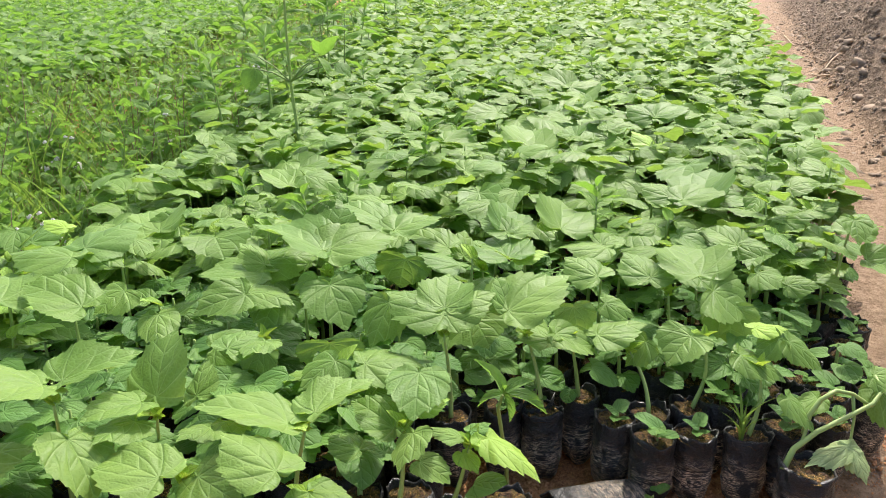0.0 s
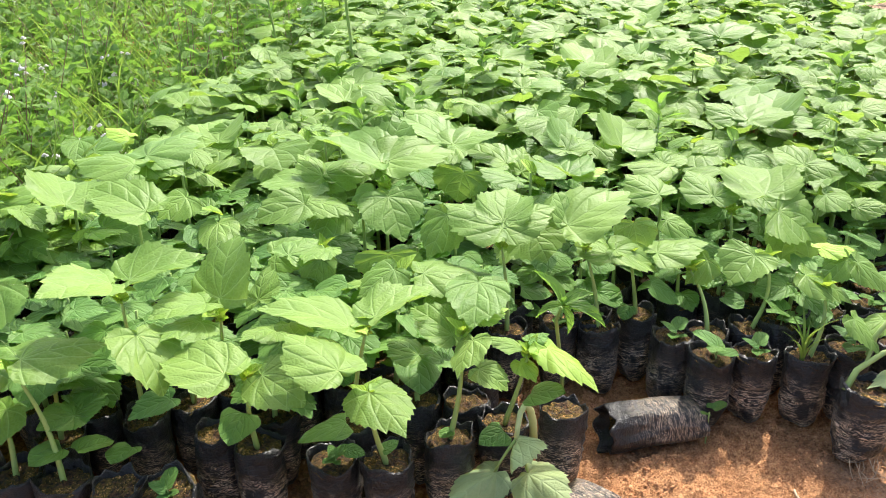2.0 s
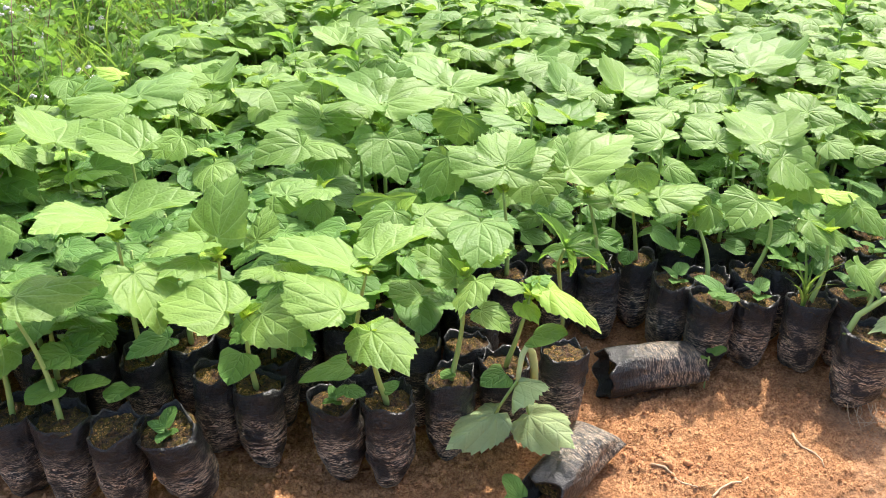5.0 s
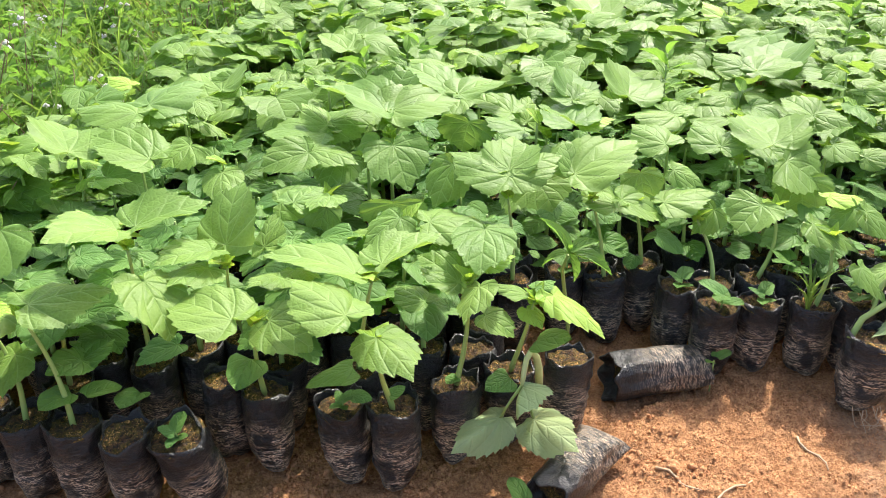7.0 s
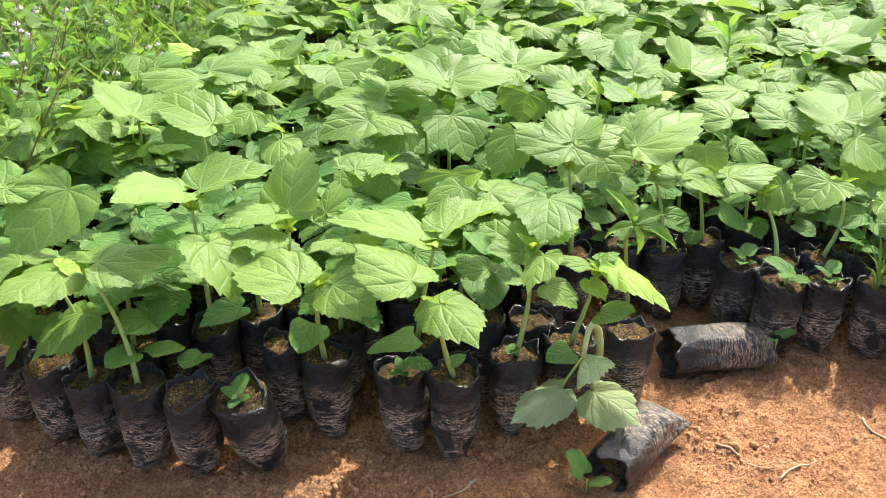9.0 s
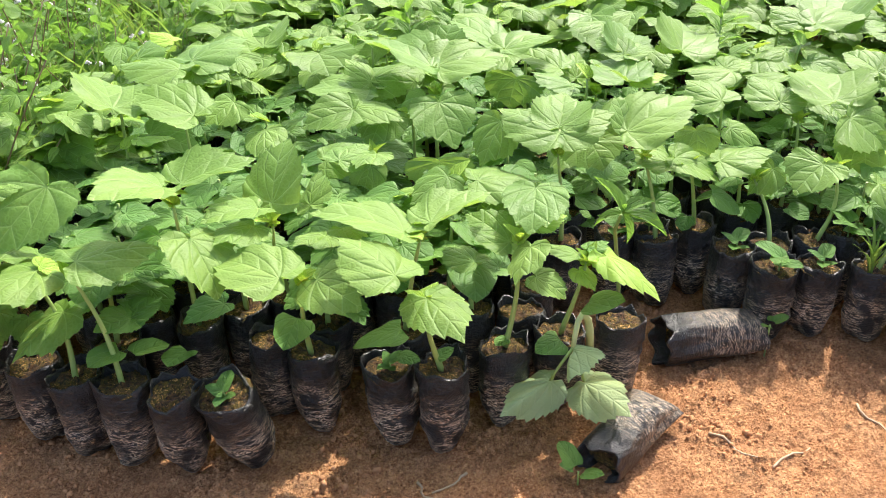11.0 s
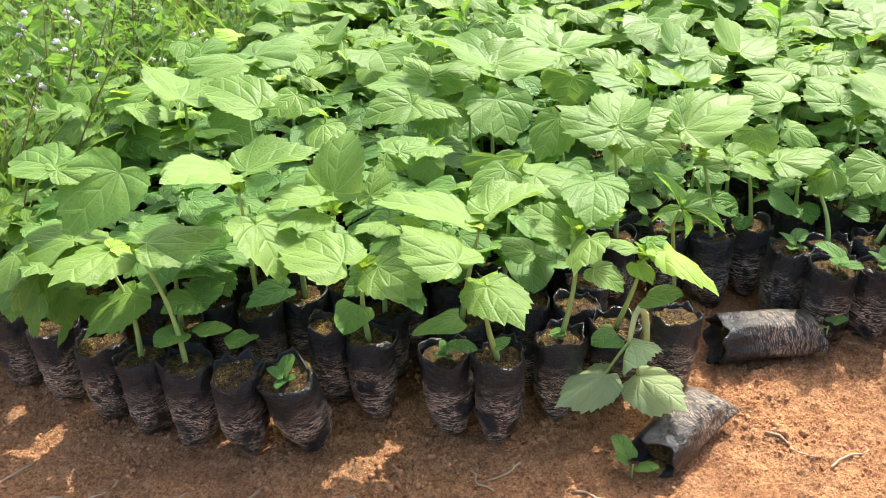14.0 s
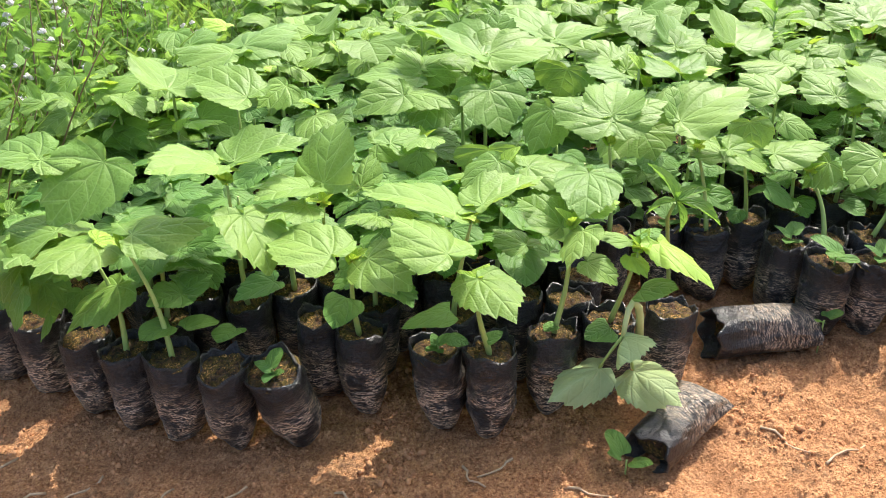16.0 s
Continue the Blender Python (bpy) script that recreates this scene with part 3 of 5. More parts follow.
placed(-0.452, -0.195, (-0.487, -0.150, 0.272), [
    ((-0.480, -0.051, 0.367), (-0.551, -0.123, 0.298), 0.113, -35, 0, 0),
    ((-0.471, -0.172, 0.298), (-0.516, -0.261, 0.293), 0.091, -7, 1, 0),
    ((-0.466, -0.165, 0.300), (-0.445, -0.138, 0.280), 0.037, 21, 0, 1),
    ((-0.452, -0.170, 0.229), (-0.508, -0.229, 0.186), 0.084, 1, 1, 0),
    ((-0.557, -0.136, 0.269), (-0.578, -0.218, 0.288), 0.078, -9, 2, 0),
    ((-0.498, -0.127, 0.277), (-0.635, -0.113, 0.241), 0.104, -8, 2, 0),
    ((-0.580, -0.150, 0.265), (-0.637, -0.165, 0.201), 0.081, -33, 2, 0),
    ((-0.602, -0.166, 0.296), (-0.671, -0.184, 0.241), 0.083, -11, 2, 0),
    ((-0.546, -0.187, 0.200), (-0.573, -0.187, 0.150), 0.054, -18, 6, 2),
    ((-0.643, -0.120, 0.216), (-0.653, -0.150, 0.171), 0.068, -10, 2, 2),
    ((-0.573, -0.135, 0.216), (-0.564, -0.161, 0.161), 0.064, -2, 2, 2),
    ((-0.520, -0.135, 0.200), (-0.513, -0.155, 0.160), 0.050, -2, 4, 2),
])
placed(-0.378, -0.222, (-0.418, -0.190, 0.296), [
    ((-0.406, -0.191, 0.320), (-0.315, -0.132, 0.297), 0.101, 7, 1, 0),
    ((-0.369, -0.163, 0.207), (-0.405, -0.205, 0.216), 0.051, -25, 0, 2),
    ((-0.371, -0.157, 0.203), (-0.331, -0.118, 0.211), 0.051, 13, 0, 2),
    ((-0.379, -0.200, 0.178), (-0.413, -0.233, 0.178), 0.044, -9, 5, 2),
    ((-0.360, -0.200, 0.171), (-0.319, -0.170, 0.163), 0.048, -7, 5, 2),
    ((-0.377, -0.113, 0.248), (-0.422, -0.152, 0.251), 0.055, -7, 0, 2),
    ((-0.368, -0.100, 0.249), (-0.315, -0.112, 0.246), 0.050, 24, 0, 2),
])
placed(-0.3, -0.075, (-0.301, -0.075, 0.339), [
    ((-0.309, -0.081, 0.370), (-0.386, -0.157, 0.393), 0.101, -7, 0, 0),
    ((-0.286, -0.066, 0.367), (-0.186, -0.020, 0.377), 0.101, 3, 3, 0),
    ((-0.341, -0.049, 0.276), (-0.367, -0.101, 0.230), 0.068, -2, 0, 2),
    ((-0.259, -0.170, 0.332), (-0.216, -0.237, 0.277), 0.087, -16, 4, 0),
    ((-0.236, -0.152, 0.215), (-0.292, -0.176, 0.201), 0.057, -5, 0, 2),
    ((-0.296, -0.170, 0.149), (-0.315, -0.212, 0.154), 0.042, -1, 5, 2),
    ((-0.386, -0.030, 0.306), (-0.338, -0.029, 0.296), 0.046, 10, 0, 2),
])
placed(-0.162, -0.012, (-0.167, -0.060, 0.291), [
    ((-0.163, -0.063, 0.327), (-0.144, 0.022, 0.396), 0.101, -23, 4, 0),
    ((-0.180, -0.089, 0.333), (-0.251, -0.139, 0.339), 0.079, -1, 0, 0),
    ((-0.186, -0.115, 0.318), (-0.227, -0.181, 0.322), 0.070, -5, 1, 0),
    ((-0.113, -0.025, 0.301), (-0.098, 0.041, 0.325), 0.065, -28, 1, 0),
    ((-0.068, 0.044, 0.342), (-0.024, 0.103, 0.338), 0.067, 12, 1, 0),
    ((-0.087, -0.104, 0.290), (-0.126, -0.153, 0.298), 0.058, -2, 1, 0),
])
placed(-0.118, -0.175, (-0.116, -0.200, 0.273), [
    ((-0.139, -0.231, 0.299), (-0.225, -0.178, 0.306), 0.093, -7, 4, 0),
    ((-0.092, -0.219, 0.286), (-0.032, -0.278, 0.275), 0.077, 28, 4, 0),
    ((-0.129, -0.195, 0.211), (-0.145, -0.247, 0.195), 0.052, -13, 6, 2),
    ((-0.056, -0.144, 0.321), (-0.031, -0.192, 0.323), 0.050, -13, 1, 0),
])
placed(0.07, -0.238, (0.048, -0.266, 0.267), [
    ((0.013, -0.284, 0.326), (-0.061, -0.213, 0.339), 0.095, 2, 1, 0),
    ((0.051, -0.278, 0.285), (0.094, -0.352, 0.264), 0.080, 5, 1, 0),
    ((0.015, -0.225, 0.203), (-0.052, -0.240, 0.186), 0.065, 9, 6, 2),
    ((0.013, -0.228, 0.160), (0.039, -0.238, 0.155), 0.024, 13, 6, 2),
    ((0.062, -0.244, 0.165), (0.087, -0.227, 0.167), 0.020, 11, 6, 2),
])
placed(0.02, -0.13, (0.049, -0.150, 0.301), [
    ((0.064, -0.151, 0.326), (0.154, -0.097, 0.339), 0.096, -11, 3, 0),
    ((0.026, -0.167, 0.322), (-0.102, -0.122, 0.336), 0.108, 10, 0, 0),
    ((0.036, -0.170, 0.317), (0.050, -0.196, 0.324), 0.028, -11, 0, 1),
    ((-0.011, 0.055, 0.345), (-0.038, -0.008, 0.346), 0.062, 6, 1, 0),
    ((-0.023, -0.024, 0.308), (-0.007, -0.077, 0.307), 0.050, -5, 0, 2),
    ((-0.069, -0.024, 0.309), (-0.045, -0.072, 0.302), 0.050, 0, 0, 2),
])
placed(0.162, -0.19, (0.187, -0.158, 0.291), [
    ((0.222, -0.082, 0.336), (0.202, -0.172, 0.311), 0.087, 0, 4, 0),
    ((0.210, -0.133, 0.307), (0.262, -0.111, 0.301), 0.051, 4, 1, 1),
    ((0.198, -0.184, 0.297), (0.173, -0.241, 0.270), 0.061, 27, 1, 0),
    ((0.174, -0.146, 0.285), (0.119, -0.089, 0.304), 0.073, -10, 0, 0),
    ((0.122, -0.171, 0.271), (0.079, -0.125, 0.270), 0.058, -1, 1, 0),
    ((0.208, -0.180, 0.245), (0.249, -0.204, 0.223), 0.048, 10, 4, 0),
    ((0.160, -0.140, 0.241), (0.136, -0.096, 0.246), 0.046, 7, 0, 2),
    ((0.165, -0.193, 0.150), (0.147, -0.206, 0.150), 0.020, -6, 5, 2),
])
wilted = placed(0.250, -0.160, (0.284, -0.160, 0.252), [
    ((0.311, -0.165, 0.263), (0.368, -0.236, 0.227), 0.060, -7, 1, 1),
    ((0.283, -0.190, 0.204), (0.326, -0.223, 0.223), 0.053, 10, 6, 2),
    ((0.272, -0.150, 0.259), (0.231, -0.113, 0.256), 0.051, 12, 1, 0),
    ((0.288, -0.150, 0.269), (0.320, -0.134, 0.267), 0.033, 2, 1, 2),
    ((0.273, -0.165, 0.242), (0.289, -0.198, 0.226), 0.037, -1, 1, 1),
], label="seedling with one wilted shoot drooping over its black bag")
placed(0.1, 0.354, (0.100, 0.354, 0.332), [
    ((0.095, 0.358, 0.385), (-0.037, 0.455, 0.416), 0.150, 3, 3, 0),
    ((0.108, 0.363, 0.385), (0.246, 0.395, 0.385), 0.127, 15, 0, 0),
    ((0.116, 0.454, 0.380), (0.148, 0.501, 0.430), 0.098, 6, 4, 0),
    ((0.103, 0.273, 0.345), (0.123, 0.205, 0.280), 0.118, 3, 0, 0),
    ((0.078, 0.321, 0.340), (0.045, 0.292, 0.290), 0.080, -10, 1, 0),
])
placed(0.3, 0.1, (0.293, 0.125, 0.296), [
    ((0.290, 0.110, 0.340), (0.196, 0.189, 0.352), 0.111, -6, 1, 0),
    ((0.296, 0.112, 0.340), (0.391, 0.151, 0.353), 0.093, 12, 1, 0),
    ((0.296, 0.128, 0.345), (0.322, 0.219, 0.370), 0.099, 1, 3, 0),
    ((0.357, 0.161, 0.300), (0.376, 0.125, 0.260), 0.118, 8, 1, 0),
    ((0.207, 0.202, 0.330), (0.169, 0.161, 0.260), 0.088, -8, 1, 0),
])
placed(0.47, 0.1, (0.446, 0.133, 0.278), [
    ((0.411, 0.127, 0.330), (0.539, 0.181, 0.363), 0.129, 12, 0, 0),
    ((0.411, 0.140, 0.330), (0.403, 0.191, 0.369), 0.058, 12, 0, 0),
    ((0.487, 0.118, 0.270), (0.434, 0.177, 0.271), 0.071, -1, 1, 0),
    ((0.465, 0.200, 0.280), (0.507, 0.169, 0.240), 0.059, 10, 1, 0),
])
placed(0.551, 0.135, (0.536, 0.151, 0.250), [
    ((0.550, 0.185, 0.300), (0.554, 0.160, 0.250), 0.074, 8, 4, 0),
    ((0.503, 0.138, 0.270), (0.579, 0.112, 0.230), 0.081, 10, 0, 0),
    ((0.474, 0.134, 0.190), (0.520, 0.122, 0.170), 0.051, 24, 5, 2),
    ((0.527, 0.110, 0.170), (0.513, 0.095, 0.150), 0.031, -4, 5, 2),
])
placed(0.66, 0.06, (0.639, 0.117, 0.232), [
    ((0.623, 0.213, 0.290), (0.678, 0.197, 0.260), 0.058, 26, 1, 0),
    ((0.583, 0.139, 0.260), (0.684, 0.158, 0.261), 0.092, 5, 1, 0),
    ((0.668, 0.114, 0.250), (0.635, 0.115, 0.200), 0.073, -14, 1, 0),
    ((0.559, 0.097, 0.220), (0.613, 0.090, 0.180), 0.055, 19, 6, 2),
])
placed(0.74, 0.06, (0.787, 0.122, 0.242), [
    ((0.749, 0.102, 0.260), (0.693, 0.075, 0.220), 0.105, -6, 3, 0),
    ((0.840, 0.204, 0.300), (0.898, 0.167, 0.250), 0.138, 20, 0, 0),
    ((0.865, 0.185, 0.270), (0.860, 0.153, 0.210), 0.101, 6, 4, 0),
    ((0.710, 0.118, 0.170), (0.737, 0.089, 0.160), 0.041, 9, 5, 2),
])
placed(0.78, 0.25, (0.774, 0.261, 0.277), [
    ((0.833, 0.254, 0.315), (0.853, 0.403, 0.325), 0.147, -3, 3, 0),
    ((0.737, 0.278, 0.310), (0.718, 0.374, 0.325), 0.089, -6, 1, 0),
    ((0.739, 0.272, 0.310), (0.807, 0.302, 0.331), 0.070, 6, 1, 0),
])
placed(0.681, 0.397, (0.681, 0.397, 0.282), [
    ((0.637, 0.300, 0.310), (0.593, 0.388, 0.318), 0.089, -14, 1, 0),
    ((0.704, 0.433, 0.320), (0.604, 0.464, 0.310), 0.095, -4, 1, 0),
    ((0.702, 0.456, 0.320), (0.763, 0.486, 0.320), 0.060, 17, 0, 0),
])
placed(0.431, 0.439, (0.431, 0.439, 0.287), [
    ((0.475, 0.403, 0.325), (0.469, 0.532, 0.325), 0.125, -3, 0, 0),
    ((0.396, 0.474, 0.310), (0.410, 0.550, 0.340), 0.075, 25, 1, 0),
    ((0.359, 0.464, 0.335), (0.280, 0.532, 0.349), 0.095, -5, 0, 0),
    ((0.496, 0.414, 0.320), (0.573, 0.433, 0.316), 0.071, -1, 1, 1),
])
placed(0.542, 0.511, (0.542, 0.511, 0.313), [
    ((0.495, 0.488, 0.350), (0.452, 0.560, 0.363), 0.076, -10, 0, 0),
    ((0.498, 0.488, 0.350), (0.566, 0.536, 0.352), 0.075, 10, 0, 0),
    ((0.500, 0.512, 0.350), (0.526, 0.623, 0.375), 0.105, 24, 3, 0),
    ((0.624, 0.509, 0.345), (0.665, 0.654, 0.366), 0.137, 22, 3, 0),
    ((0.594, 0.556, 0.345), (0.639, 0.535, 0.330), 0.047, 12, 1, 1),
])
placed(-0.047, 0.429, (-0.047, 0.429, 0.317), [
    ((-0.127, 0.529, 0.370), (-0.104, 0.453, 0.345), 0.139, 2, 3, 0),
    ((-0.022, 0.398, 0.350), (-0.073, 0.446, 0.379), 0.068, -5, 1, 0),
    ((-0.016, 0.411, 0.350), (0.082, 0.432, 0.345), 0.090, 23, 2, 0),
    ((-0.024, 0.378, 0.340), (-0.154, 0.428, 0.335), 0.125, 0, 4, 0),
])
placed(0.054, 0.297, (0.054, 0.297, 0.313), [
    ((-0.052, 0.248, 0.350), (-0.142, 0.221, 0.330), 0.086, -25, 0, 0),
    ((-0.045, 0.258, 0.350), (0.037, 0.222, 0.330), 0.083, 8, 1, 0),
    ((0.259, 0.384, 0.345), (0.243, 0.368, 0.290), 0.118, -12, 0, 0),
])
placed(-0.344, 0.232, (-0.344, 0.232, 0.357), [
    ((-0.306, 0.149, 0.390), (-0.408, 0.204, 0.415), 0.107, -8, 0, 0),
    ((-0.441, 0.174, 0.400), (-0.495, 0.296, 0.414), 0.121, 21, 3, 0),
    ((-0.374, 0.374, 0.400), (-0.499, 0.415, 0.394), 0.119, -2, 1, 0),
    ((-0.255, 0.232, 0.380), (-0.300, 0.195, 0.350), 0.078, -16, 1, 0),
])
placed(-0.313, 0.49, (-0.313, 0.490, 0.363), [
    ((-0.410, 0.501, 0.420), (-0.461, 0.525, 0.429), 0.051, -4, 1, 1),
    ((-0.204, 0.563, 0.390), (-0.284, 0.565, 0.380), 0.071, -34, 0, 0),
    ((-0.360, 0.427, 0.400), (-0.268, 0.527, 0.406), 0.122, 5, 1, 0),
    ((-0.355, 0.423, 0.390), (-0.283, 0.382, 0.366), 0.078, 3, 2, 0),
    ((-0.238, 0.536, 0.390), (-0.243, 0.671, 0.401), 0.122, -13, 3, 0),
])
placed(1.003, 0.345, (1.003, 0.345, 0.262), [
    ((0.999, 0.320, 0.280), (1.045, 0.276, 0.260), 0.080, 17, 1, 0),
    ((1.041, 0.270, 0.270), (1.099, 0.246, 0.270), 0.056, 31, 1, 0),
    ((0.985, 0.394, 0.320), (0.956, 0.480, 0.332), 0.082, -9, 0, 0),
    ((0.985, 0.394, 0.320), (1.044, 0.342, 0.310), 0.070, 24, 1, 0),
])
placed(0.796, -0.044, (0.829, -0.003, 0.242), [
    ((0.875, 0.024, 0.280), (0.840, 0.032, 0.240), 0.068, -20, 1, 0),
    ((0.887, 0.009, 0.280), (0.938, -0.016, 0.230), 0.068, 18, 1, 0),
    ((0.800, 0.014, 0.260), (0.865, -0.026, 0.220), 0.078, 8, 1, 0),
    ((0.844, 0.053, 0.290), (0.907, 0.052, 0.280), 0.057, 4, 1, 1),
])
placed(1.007, 0.9, (1.007, 0.900, 0.295), [
    ((1.167, 1.036, 0.330), (1.082, 0.893, 0.299), 0.152, 18, 0, 0),
    ((0.986, 0.736, 0.330), (0.933, 0.822, 0.343), 0.092, -10, 1, 0),
    ((1.005, 0.707, 0.330), (1.144, 0.731, 0.339), 0.127, 2, 0, 0),
    ((0.870, 1.121, 0.330), (0.870, 1.001, 0.286), 0.115, -7, 1, 0),
])
placed(0.747, 1.115, (0.747, 1.115, 0.307), [
    ((0.750, 1.229, 0.350), (0.743, 1.414, 0.395), 0.171, 6, 3, 0),
    ((0.753, 1.063, 0.340), (0.745, 0.985, 0.280), 0.124, 2, 4, 0),
    ((0.646, 1.015, 0.340), (0.618, 0.957, 0.290), 0.121, -2, 4, 0),
    ((0.838, 1.154, 0.340), (0.718, 1.160, 0.340), 0.108, -12, 1, 0),
])
placed(0.308, 0.582, (0.308, 0.582, 0.340), [
    ((0.234, 0.511, 0.380), (0.148, 0.587, 0.409), 0.107, 0, 0, 0),
    ((0.249, 0.469, 0.380), (0.362, 0.514, 0.386), 0.110, 1, 0, 0),
    ((0.240, 0.635, 0.390), (0.155, 0.691, 0.392), 0.092, -2, 1, 0),
    ((0.508, 0.714, 0.350), (0.417, 0.692, 0.340), 0.085, -9, 1, 0),
])
placed(-0.6, -0.02, (-0.597, 0.005, 0.345), [
    ((-0.570, -0.055, 0.380), (-0.656, -0.013, 0.374), 0.086, -11, 0, 0),
    ((-0.561, -0.066, 0.380), (-0.499, -0.026, 0.370), 0.067, 11, 1, 0),
    ((-0.656, 0.187, 0.380), (-0.708, 0.235, 0.370), 0.069, -10, 1, 0),
    ((-0.533, -0.136, 0.300), (-0.619, -0.059, 0.281), 0.105, 2, 2, 0),
    ((-0.575, -0.189, 0.240), (-0.603, -0.198, 0.180), 0.072, -20, 4, 2),
])
placed(0.02, 0.18, (-0.019, 0.181, 0.290), [
    ((0.003, 0.264, 0.330), (-0.025, 0.207, 0.290), 0.092, -5, 1, 0),
    ((-0.093, 0.099, 0.320), (-0.013, 0.110, 0.320), 0.071, 27, 1, 0),
    ((-0.026, 0.177, 0.270), (-0.043, 0.150, 0.220), 0.066, -8, 4, 0),
    ((0.095, 0.178, 0.270), (0.094, 0.166, 0.220), 0.113, -1, 4, 0),
])
placed(1.282, 1.534, (1.308, 1.592, 0.322), [
    ((1.306, 1.614, 0.360), (1.233, 1.720, 0.379), 0.117, -17, 1, 0),
    ((1.312, 1.613, 0.360), (1.456, 1.642, 0.383), 0.134, 11, 0, 0),
    ((1.357, 1.667, 0.350), (1.454, 1.522, 0.328), 0.158, 11, 3, 0),
    ((1.218, 1.395, 0.300), (1.166, 1.485, 0.336), 0.099, -4, 1, 1),
    ((1.214, 1.379, 0.300), (1.287, 1.395, 0.316), 0.069, 6, 1, 1),
])
placed(1.202, 2.153, (1.202, 2.153, 0.318), [
    ((1.223, 2.381, 0.360), (1.145, 2.520, 0.404), 0.149, -13, 0, 0),
    ((1.226, 2.331, 0.360), (1.370, 2.362, 0.367), 0.133, 14, 1, 0),
    ((1.245, 2.188, 0.350), (1.168, 1.995, 0.298), 0.193, 22, 3, 0),
    ((1.116, 1.713, 0.340), (1.242, 1.559, 0.323), 0.180, 6, 0, 0),
])
placed(0.953, 1.994, (0.953, 1.994, 0.308), [
    ((0.793, 1.876, 0.350), (0.657, 1.848, 0.340), 0.125, -18, 0, 0),
    ((1.124, 2.329, 0.340), (1.081, 2.175, 0.264), 0.159, -26, 4, 0),
    ((0.942, 1.778, 0.340), (1.058, 1.656, 0.244), 0.174, -10, 1, 0),
])
placed(1.628, 1.408, (1.628, 1.408, 0.280), [
    ((2.071, 1.909, 0.310), (2.056, 1.786, 0.225), 0.135, -4, 0, 0),
    ((1.311, 0.876, 0.310), (1.396, 0.928, 0.313), 0.090, 7, 1, 0),
    ((1.494, 1.327, 0.320), (1.492, 1.191, 0.262), 0.133, -2, 1, 0),
    ((1.636, 1.521, 0.320), (1.659, 1.400, 0.308), 0.111, 13, 0, 0),
])
placed(1.677, 1.221, (1.706, 1.293, 0.262), [
    ((1.631, 1.145, 0.280), (1.671, 1.110, 0.250), 0.089, 19, 1, 0),
    ((2.184, 2.074, 0.320), (2.231, 1.954, 0.305), 0.117, 7, 1, 1),
    ((1.363, 0.803, 0.290), (1.284, 0.773, 0.285), 0.076, -10, 1, 0),
    ((1.533, 0.860, 0.260), (1.603, 0.833, 0.260), 0.068, 20, 1, 0),
])
placed(1.262, 0.788, (1.262, 0.788, 0.260), [
    ((1.371, 0.707, 0.280), (1.453, 0.723, 0.289), 0.076, 12, 1, 0),
    ((1.495, 0.948, 0.280), (1.507, 0.859, 0.265), 0.082, 10, 1, 0),
    ((1.116, 0.765, 0.310), (1.212, 0.725, 0.300), 0.094, 16, 0, 0),
    ((1.066, 0.733, 0.310), (1.172, 0.892, 0.354), 0.176, -17, 3, 0),
])


# ---- bags of the front rows that hold no tall seedling ----
def bare_bag(x, y, tilt=(0, 0), size=1.0, sprout=0.0, turn=0.0):
    """A soil-filled bag, at most with a two-leaved sprout of the given size."""
    PLACED.append((x, y))
    ob = potted("nursery_bag", x, y, "black soil-filled polythene bag with a tiny sprout" if sprout else "black soil-filled polythene bag standing without a seedling", "nursery bag", "bags in the front row", tilt, size)
    if sprout:
        bm = bmesh.new()
        foot = Vector((0.004, -0.006, 0.13))
        head = foot + Vector((0, 0, sprout * 0.7))
        tube(bm, bend(foot, head, 0.0, 3), [0.0016, 0.0014, 0.0012, 0.0011])
        part("stem", bm, STEM, ob)
        for i, (k, z) in enumerate(((1.0, 1.0), (0.85, 1.0), (0.8, 0.55), (0.6, 0.55))):
            way = Vector((math.cos(turn + i * 1.57), math.sin(turn + i * 1.57), 0.25))
            at = foot.lerp(head, z)
            part_of("leaf", SMOOTH_BLADES[i % 2], SEED_AND_SHADED, ob, "", blade_frame(at, at + way * sprout * k, sprout * k * 0.72))
    return ob


for x, y, tilt_x, tilt_y, size, sprout, turn in (
    (-0.70, -0.065, 0, -3, 0.95, 0, 0), (-0.615, -0.105, 2, 0, 0.98, 0, 0), (-0.525, -0.155, 3, 2, 1.0, 0, 0), (-0.303, -0.238, 5, 1, 1.02, 0, 0),
    (-0.208, -0.232, 10, -10, 1.14, 0.031, 1.2), (-0.185, -0.140, 0, 3, 0.95, 0, 0), (0.000, -0.215, 2, -3, 0.98, 0.026, 0.4), (0.200, -0.105, 0, 0, 1.0, 0, 0),
    (0.228, -0.035, 0, 0, 1.0, 0, 0), (0.338, -0.146, -3, 4, 0.98, 0, 0), (0.583, 0.045, 0, 2, 1.02, 0.036, 0.9), (0.632, -0.020, 3, 0, 1.0, 0.046, 2.4),
    (0.708, -0.018, 2, 0, 1.0, 0.034, 1.0), (0.462, 0.135, 0, 0, 1.0, 0.055, 0.3), (0.790, 0.060, 0, 0, 1.0, 0.055, 2.0), (0.40, 0.12, 0, 0, 1.0, 0.045, 1.1)):
    bare_bag(x, y, (tilt_x, tilt_y), size, sprout, turn)


